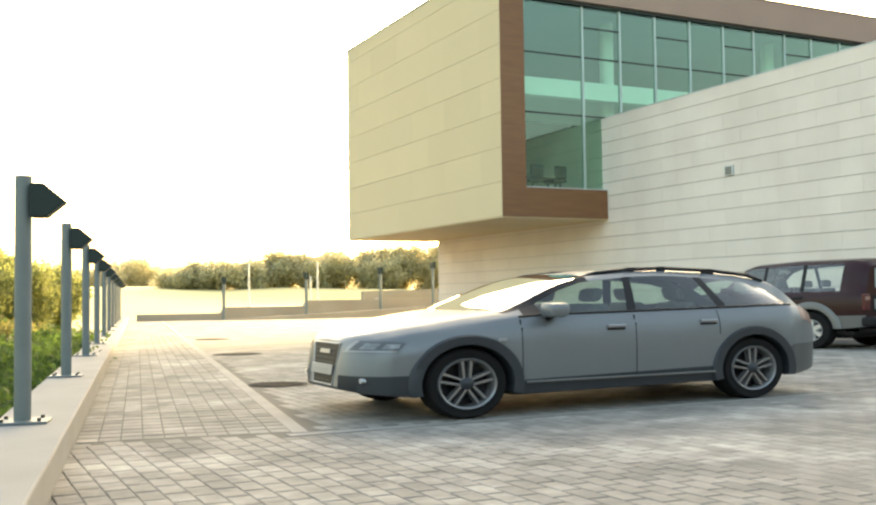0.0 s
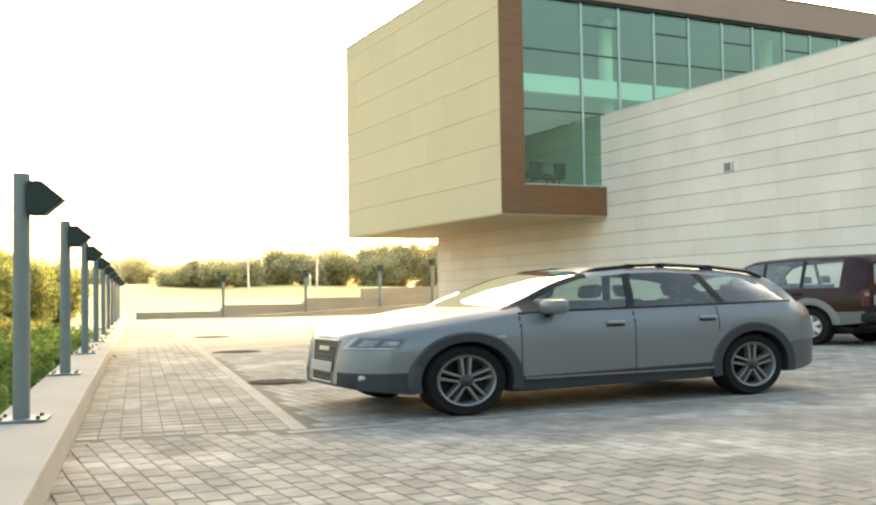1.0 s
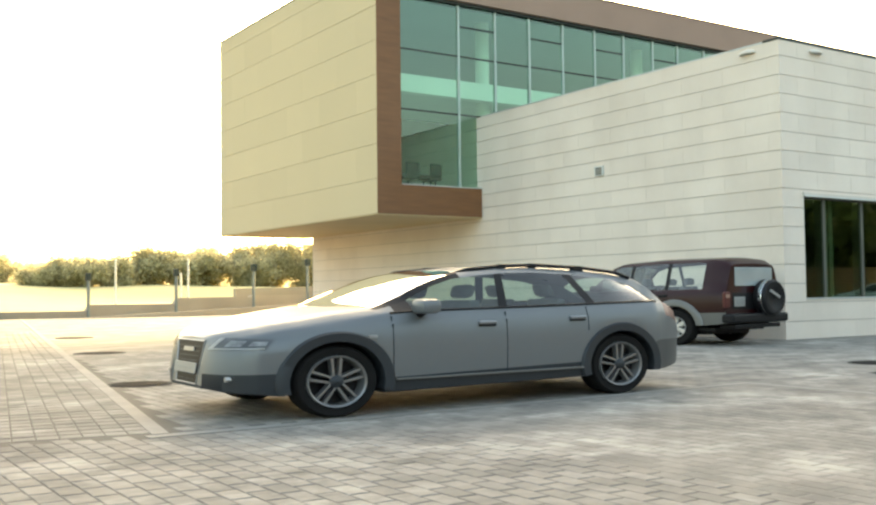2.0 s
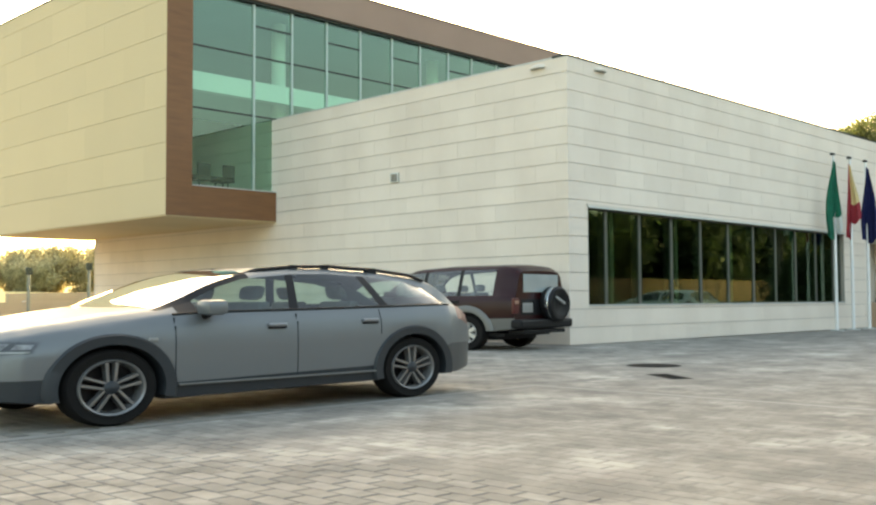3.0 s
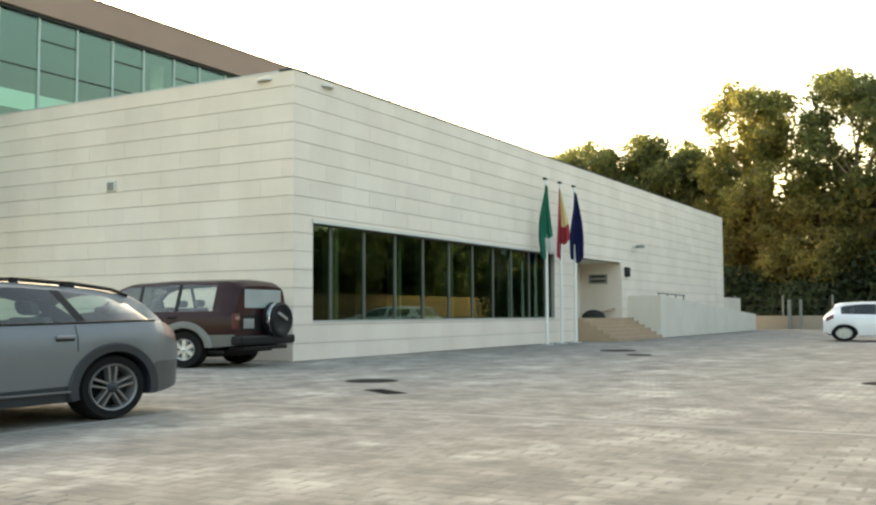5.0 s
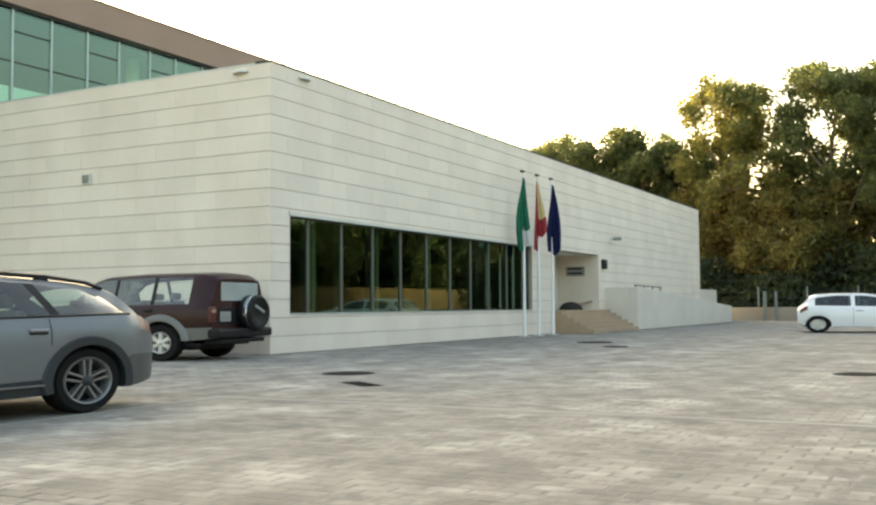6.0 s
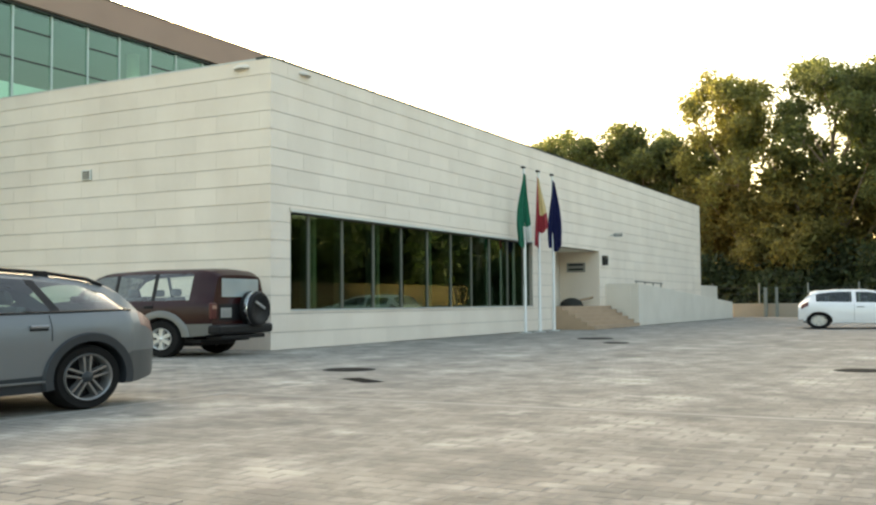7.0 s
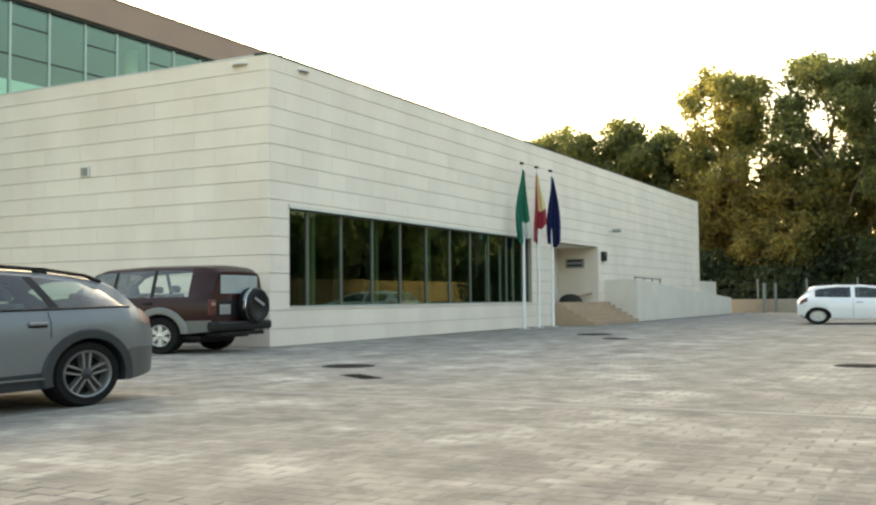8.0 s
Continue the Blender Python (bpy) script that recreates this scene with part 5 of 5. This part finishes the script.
def tree(x, y, z, h, spread, seed, leaf, label, group="trees", per=700, size=0.16, lobes=12, base=0.42, clump=0.22, pads=6, puff=1.0):
    """A bent trunk, limbs that fork to pads of foliage, and gaps between the pads."""
    rng = np.random.default_rng(seed)
    t = thing("tree", label, "tree", pose(x, y, z), group)
    b = bmesh.new()
    r0 = 0.014 * h + 0.05
    bend = rng.normal(size=(5, 2)) * 0.03 * h
    pts = [Vector((bend[i][0] * i / 4, bend[i][1] * i / 4, h * 0.82 * i / 4)) for i in range(5)]
    for i in range(4):
        add_rod(b, pts[i], pts[i + 1], r0 * (1 - 0.2 * i), r0 * (0.8 - 0.2 * i) + 0.01, 9)
    lob = []
    for i in range(lobes):
        a = 2.4 * i + rng.uniform(-0.5, 0.5)
        zz = h * (base + (0.90 - base) * ((i + rng.uniform(0, 1)) / lobes))
        rad = spread * rng.uniform(0.25, 0.85) * (1.1 - 0.75 * abs(zz / h - 0.62) / 0.4)
        c = Vector((math.cos(a) * rad, math.sin(a) * rad, zz))
        k = int(min(3, max(0, zz / (h * 0.82) * 4 - 1.1)))
        fork = pts[k].lerp(pts[k + 1], 0.5)
        add_rod(b, fork, c, r0 * 0.33, r0 * 0.10, 6)
        for _ in range(pads):
            d = Vector(rng.normal(size=3)) * spread * 0.15
            d.z = d.z * 0.7 + 0.04 * spread
            q = c + d
            if q.z > h * 0.97:
                q.z = h * 0.97
            add_rod(b, c.lerp(fork, 0.15), q, r0 * 0.10, r0 * 0.04, 4)
            rr = spread * rng.uniform(0.10, 0.22) * puff
            lob.append(((q.x, q.y, q.z), (rr, rr, rr * rng.uniform(0.5, 0.8))))
    part("trunk", b, M_BARK, t)
    v, f = leaf_cloud(rng, lob, per / pads, size, clump)
    pydata("crown", v, f, leaf, t)
    return t


def shrub(x, y, z, w, h, seed, leaf, label, group, per=420, size=0.09, depth=None):
    rng = np.random.default_rng(seed)
    t = thing("shrub", label, "shrub", pose(x, y, z), group)
    d = depth or w
    lob = [((rng.uniform(-0.35, 0.35) * w, rng.uniform(-0.35, 0.35) * d, h * rng.uniform(0.3, 0.6)), (w * 0.4, d * 0.4, h * rng.uniform(0.32, 0.45))) for _ in range(5)]
    b = bmesh.new()
    for c, r in lob:
        add_rod(b, (0, 0, 0), c, 0.03, 0.01, 5)
    part("stems", b, M_BARK, t)
    v, f = leaf_cloud(rng, lob, per, size, size * 1.6)
    pydata("foliage", v, f, leaf, t)
    return t


EUC = "tall eucalyptus with a ragged dark green crown"
GOLD = "leafy olive tree with low golden sunlight painted into its foliage"
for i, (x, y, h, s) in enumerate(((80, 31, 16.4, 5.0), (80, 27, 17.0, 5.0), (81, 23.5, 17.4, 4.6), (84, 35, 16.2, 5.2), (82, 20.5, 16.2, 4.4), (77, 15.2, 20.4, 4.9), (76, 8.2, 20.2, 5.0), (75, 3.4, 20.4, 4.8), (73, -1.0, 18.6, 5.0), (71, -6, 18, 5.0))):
    # the sixth crown is coloured as if the sun lit it
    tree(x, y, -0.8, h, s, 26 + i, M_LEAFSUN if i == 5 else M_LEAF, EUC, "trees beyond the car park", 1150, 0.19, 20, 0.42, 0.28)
for i, (x, y, h, s) in enumerate(((79, 19, 10.5, 4.5), (77, 14.5, 11.5, 4.5), (76, 10.5, 11, 4.5), (77, 6.5, 11, 4.6), (78, 2.5, 10, 4.5), (78, -2, 11, 4.6))):
    tree(x, y, -0.8, h, s, 50 + i, M_LEAFGOLD, GOLD, "trees beyond the car park", 1050, 0.20, 18, 0.30, 0.30)
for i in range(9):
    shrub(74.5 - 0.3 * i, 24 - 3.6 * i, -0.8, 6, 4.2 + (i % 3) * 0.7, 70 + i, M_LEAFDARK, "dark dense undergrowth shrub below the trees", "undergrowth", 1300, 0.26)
# woods in the distance past the forecourt; haze is painted into the leaf colour
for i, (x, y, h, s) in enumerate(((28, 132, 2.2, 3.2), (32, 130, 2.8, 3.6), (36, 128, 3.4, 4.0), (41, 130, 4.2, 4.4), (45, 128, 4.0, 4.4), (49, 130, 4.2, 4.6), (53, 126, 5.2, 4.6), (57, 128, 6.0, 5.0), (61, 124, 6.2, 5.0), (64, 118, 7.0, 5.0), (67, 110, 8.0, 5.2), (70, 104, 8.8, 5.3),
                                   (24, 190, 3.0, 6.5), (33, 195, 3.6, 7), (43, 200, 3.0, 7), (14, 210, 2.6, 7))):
    tree(x, y, rise(x, y) - 0.3, h * (1.0, 1.22, 0.88, 1.1)[i % 4], s, 100 + i, M_LEAFHAZE, "olive-green tree in the distance with haze in its pale leaf colour", "distant trees", 1200, 0.21, 12, 0.10, 0.4, puff=1.35)
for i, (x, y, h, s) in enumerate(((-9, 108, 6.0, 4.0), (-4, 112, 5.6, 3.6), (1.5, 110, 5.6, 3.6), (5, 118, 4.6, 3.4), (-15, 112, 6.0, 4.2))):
    tree(x, y, rise(x, y) - 0.3, h, s, 140 + i, M_LEAFHAZE if i % 2 else M_LEAFGOLD, "round olive-green tree in the field", "field trees", 1200, 0.22, 11, 0.12, 0.35, puff=1.6)
for i, (x, y, h, s) in enumerate(((0.6, 56, 4.3, 2.8), (3.6, 60, 4.2, 2.6), (6.0, 63, 3.7, 2.2))):
    tree(x, y, -0.78, h, s, 160 + i, M_LEAFFIELD, "bushy olive tree at the edge of the field", "field trees", 1200, 0.12, 12, 0.12, 0.25, puff=1.6)
# shrubs along the kerb wall
for i in range(12):
    p = kerb_at(-1.5 + 2.1 * i, 1.35 + 0.35 * (i % 2))
    shrub(p.x, p.y, -0.78, 1.9, 1.05 + 0.1 * (i % 3), 200 + i, M_LEAFBUSH, "low leafy green shrub beside the kerb wall", "shrubs by the kerb wall", 900, 0.06)
for i in range(14):
    p = kerb_at(2 + 3.2 * i, 4.6 + 1.9 * (i % 3))
    shrub(p.x, p.y, -0.78, 2.6, 0.9 + 0.25 * (i % 2), 230 + i, M_LEAFBUSH if i % 3 else M_LEAFGOLD, "sunlit green and yellow scrub in the field", "scrub in the field", 700, 0.09)

# ---- far edge of the car park
structure(part("boundary_wall", box((66.0, -12, -0.012), (66.4, 21, 0.84), 0.02), M_TERR), "low brown boundary wall at the end of the car park", "wall")
fn = thing("fence", "dark wire fence with thin grey posts before the trees", "fence", pose(67.2, 0, -0.75))
for k in range(11):
    part("post", rod((0, -12 + 3 * k, 0), (0, -12 + 3 * k, 2.9), 0.06, seg=8), M_POST, fn)
for z in (1.8, 2.2, 2.6):
    part("wire", rod((0, -12, z), (0, 18, z), 0.012, seg=6), M_DARKALU, fn)
gp = thing("gate_post", "pair of grey steel gate posts", "post", pose(65.4, 11.3, -0.012))
part("post", box((-0.1, -0.1, 0), (0.1, 0.1, 1.85), 0.01), M_POST, gp)
part("post", box((-0.1, -0.75, 0), (0.1, -0.6, 1.85), 0.01), M_POST, gp)

# ---- what closes the place behind the camera: a tan wall and trees, with two parked cars
structure(part("boundary_wall", box((-30, -17.4, -0.75), (150, -17, 2.7), 0.02), M_BACKWALL), "plain tan boundary wall across the car park", "wall")
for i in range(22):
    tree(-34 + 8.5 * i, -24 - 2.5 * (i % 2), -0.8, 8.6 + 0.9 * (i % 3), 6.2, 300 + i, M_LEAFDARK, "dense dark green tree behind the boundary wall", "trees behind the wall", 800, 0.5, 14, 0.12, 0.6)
copy_thing(polo, Matrix.Translation((14.9, -12, 0)) @ pose(0, 0, 0, 0, 0, 180))
copy_thing(polo, Matrix.Translation((30.8, -12.5, 0)) @ pose(0, 0, 0, 0, 0, 176))

# ---------------------------------------------------------------- stone slabs and pavers, last
clad(wall_west, M_WEST, YN - YB, 0.0, ZA, M_STONE, 1.25, most=290)
clad(wall_south, M_SOUTH, XE - XA, 0.0, ZA, M_STONE, 1.25, holes=[(WX0 - XA, WX1 - XA, WZ0, WZ1), (PX0 - XA, PX1 - XA, -1, PZ1)], most=290)
clad(flank, Matrix.Translation((BX0, BY1, 0)) @ pose(0, 0, 0, 0, 0, -90), BY1 - BY0 - 0.005, BZ0, BZ1 - 0.02, M_CREAM, 2.45, course=1.02, first=0.39, gap=0.010, base=Matrix.Translation((BX0, BY0, 0)))

# pavers: long blocks in staggered columns, each with a softened, slightly zigzag outline
PL, PW, PT = 0.27, 0.145, 0.014


def paver_mesh(l=PL, w=PW):
    g, e, k = 0.0038, 0.005, 0.0015
    def ring(d, z):
        a, b = w / 2 - g - d, l / 2 - 3 * g - d
        return [(-a - k, -b, z), (a - k, -b, z), (a + k, 0, z), (a - k, b, z), (-a - k, b, z), (-a + k, 0, z)]
    v = ring(0, -PT) + ring(0, -0.003) + ring(e, 0)
    f = [tuple(range(12, 18))]
    for r in (0, 6):
        for i in range(6):
            j = (i + 1) % 6
            f.append((r + i, r + j, r + 6 + j, r + 6 + i))
    return v, f


pv, pf = paver_mesh()
pme = bpy.data.meshes.new("paver")
pme.from_pydata(pv, [], pf)
pme.materials.append(M_PAVER)
structure(part("paver_bed", prism([(4.6, -3.1), (23.5, -3.1), (23.5, 20.1), (4.6, 20.1)], "z", -0.04, -0.0022), M_SANDJOINT), "sandy joints between the forecourt pavers", "pavement")
bed = structure(part("paver_bed", prism([(-1.02, -3.1), (4.597, -3.1), (4.597, 24), (4.1, 24), (0.98, 7.9), (-0.2, 1.2)], "z", -0.04, -0.0045), M_PAVEJOINT), "earthy joints between the near pavers", "pavement")
rest_v, rest_f, near = [], [], 0
prng = random.Random(4)
base_v = np.array(pv)
col = 0
cx = -2.4
while cx < 23.5:
    cy = -3.0 + (PL / 2 if col % 2 else 0)
    while cy < 20:
        side, along = (Vector((cx, cy, 0)) - KE).dot(KN), (Vector((cx, cy, 0)) - KE).dot(KD)
        keep = side < (0.06 if along < -0.16 else -1.98) and not (7.80 - PL / 2 < cy < 8.02 + PL / 2 and 2.4 < cx < 11.1) and not (abs(cx - 11.95) < 0.5 and abs(cy - 7.42) < 0.5) and not (9.62 - PW / 2 < cx < 9.76 + PW / 2 and cy < 8.1) and (cx - 13.7) ** 2 + (cy - 8.77) ** 2 > 0.35 and (cx - 3.95) ** 2 + (cy - 12.7) ** 2 > 0.25
        if keep:
            dz, turn = prng.uniform(-0.0004, 0.0008), prng.uniform(-0.8, 0.8)
            mm = pose(cx, cy, dz, prng.uniform(-0.05, 0.05), prng.uniform(-0.05, 0.05), turn)
            if near < 300 and 0.6 < cx < 4.4 and 4.2 < cy < 8.6:
                ob = new("paver", pme)
                ob.parent, ob.matrix_basis = bed, mm
                near += 1
            else:
                n = len(rest_v)
                a = np.array(mm.to_3x3())
                rest_v += (base_v @ a.T + np.array(mm.translation)).tolist()
                rest_f += [tuple(i + n for i in q) for q in pf]
        elif side < (-0.10 if cy < 8 else -1.98) and 2.4 < cx < 11.1 and 7.80 - PL / 2 < cy < 8.02 + PL / 2:
            # cut blocks along the channel
            for a, b in ((cy - PL / 2, min(cy + PL / 2, 7.797)), (max(cy - PL / 2, 8.023), cy + PL / 2)):
                if b - a > 0.05:
                    n = len(rest_v)
                    rest_v += (base_v * np.array((1, (b - a) / PL, 1)) + np.array((cx, (a + b) / 2, 0.0002))).tolist()
                    rest_f += [tuple(i + n for i in q) for q in pf]
        cy += PL
    cx += PW
    col += 1
tagged(pydata("pavers", rest_v, rest_f, M_PAVER, bed), kind="stuff")
# footway blocks, in rows square to the kerb
fv, ff = [], []
bw, bl = 0.172, 0.24
for j in range(110):
    for i in range(10):
        n = len(fv)
        m = KM @ pose(0.005 + bw * (i + 0.5), -0.02 + bl * (j + 0.5), prng.uniform(-0.0004, 0.001), 0, 0, prng.uniform(-0.6, 0.6))
        a, b = bw / 2 - 0.0055, bl / 2 - 0.015
        q = [(-a, -b, -PT), (a, -b, -PT), (a, b, -PT), (-a, b, -PT), (-a, -b, -0.0015), (a, -b, -0.0015), (a, b, -0.0015), (-a, b, -0.0015),
             (-a + 0.006, -b + 0.006, 0), (a - 0.006, -b + 0.006, 0), (a - 0.006, b - 0.006, 0), (-a + 0.006, b - 0.006, 0)]
        fv += [m @ Vector(p) for p in q]
        ff += [tuple(n + k for k in c) for c in ((0, 1, 5, 4), (1, 2, 6, 5), (2, 3, 7, 6), (3, 0, 4, 7), (4, 5, 9, 8), (5, 6, 10, 9), (6, 7, 11, 10), (7, 4, 8, 11), (8, 9, 10, 11))]
tagged(pydata("footway_blocks", fv, ff, M_PAVER, bed), kind="stuff")
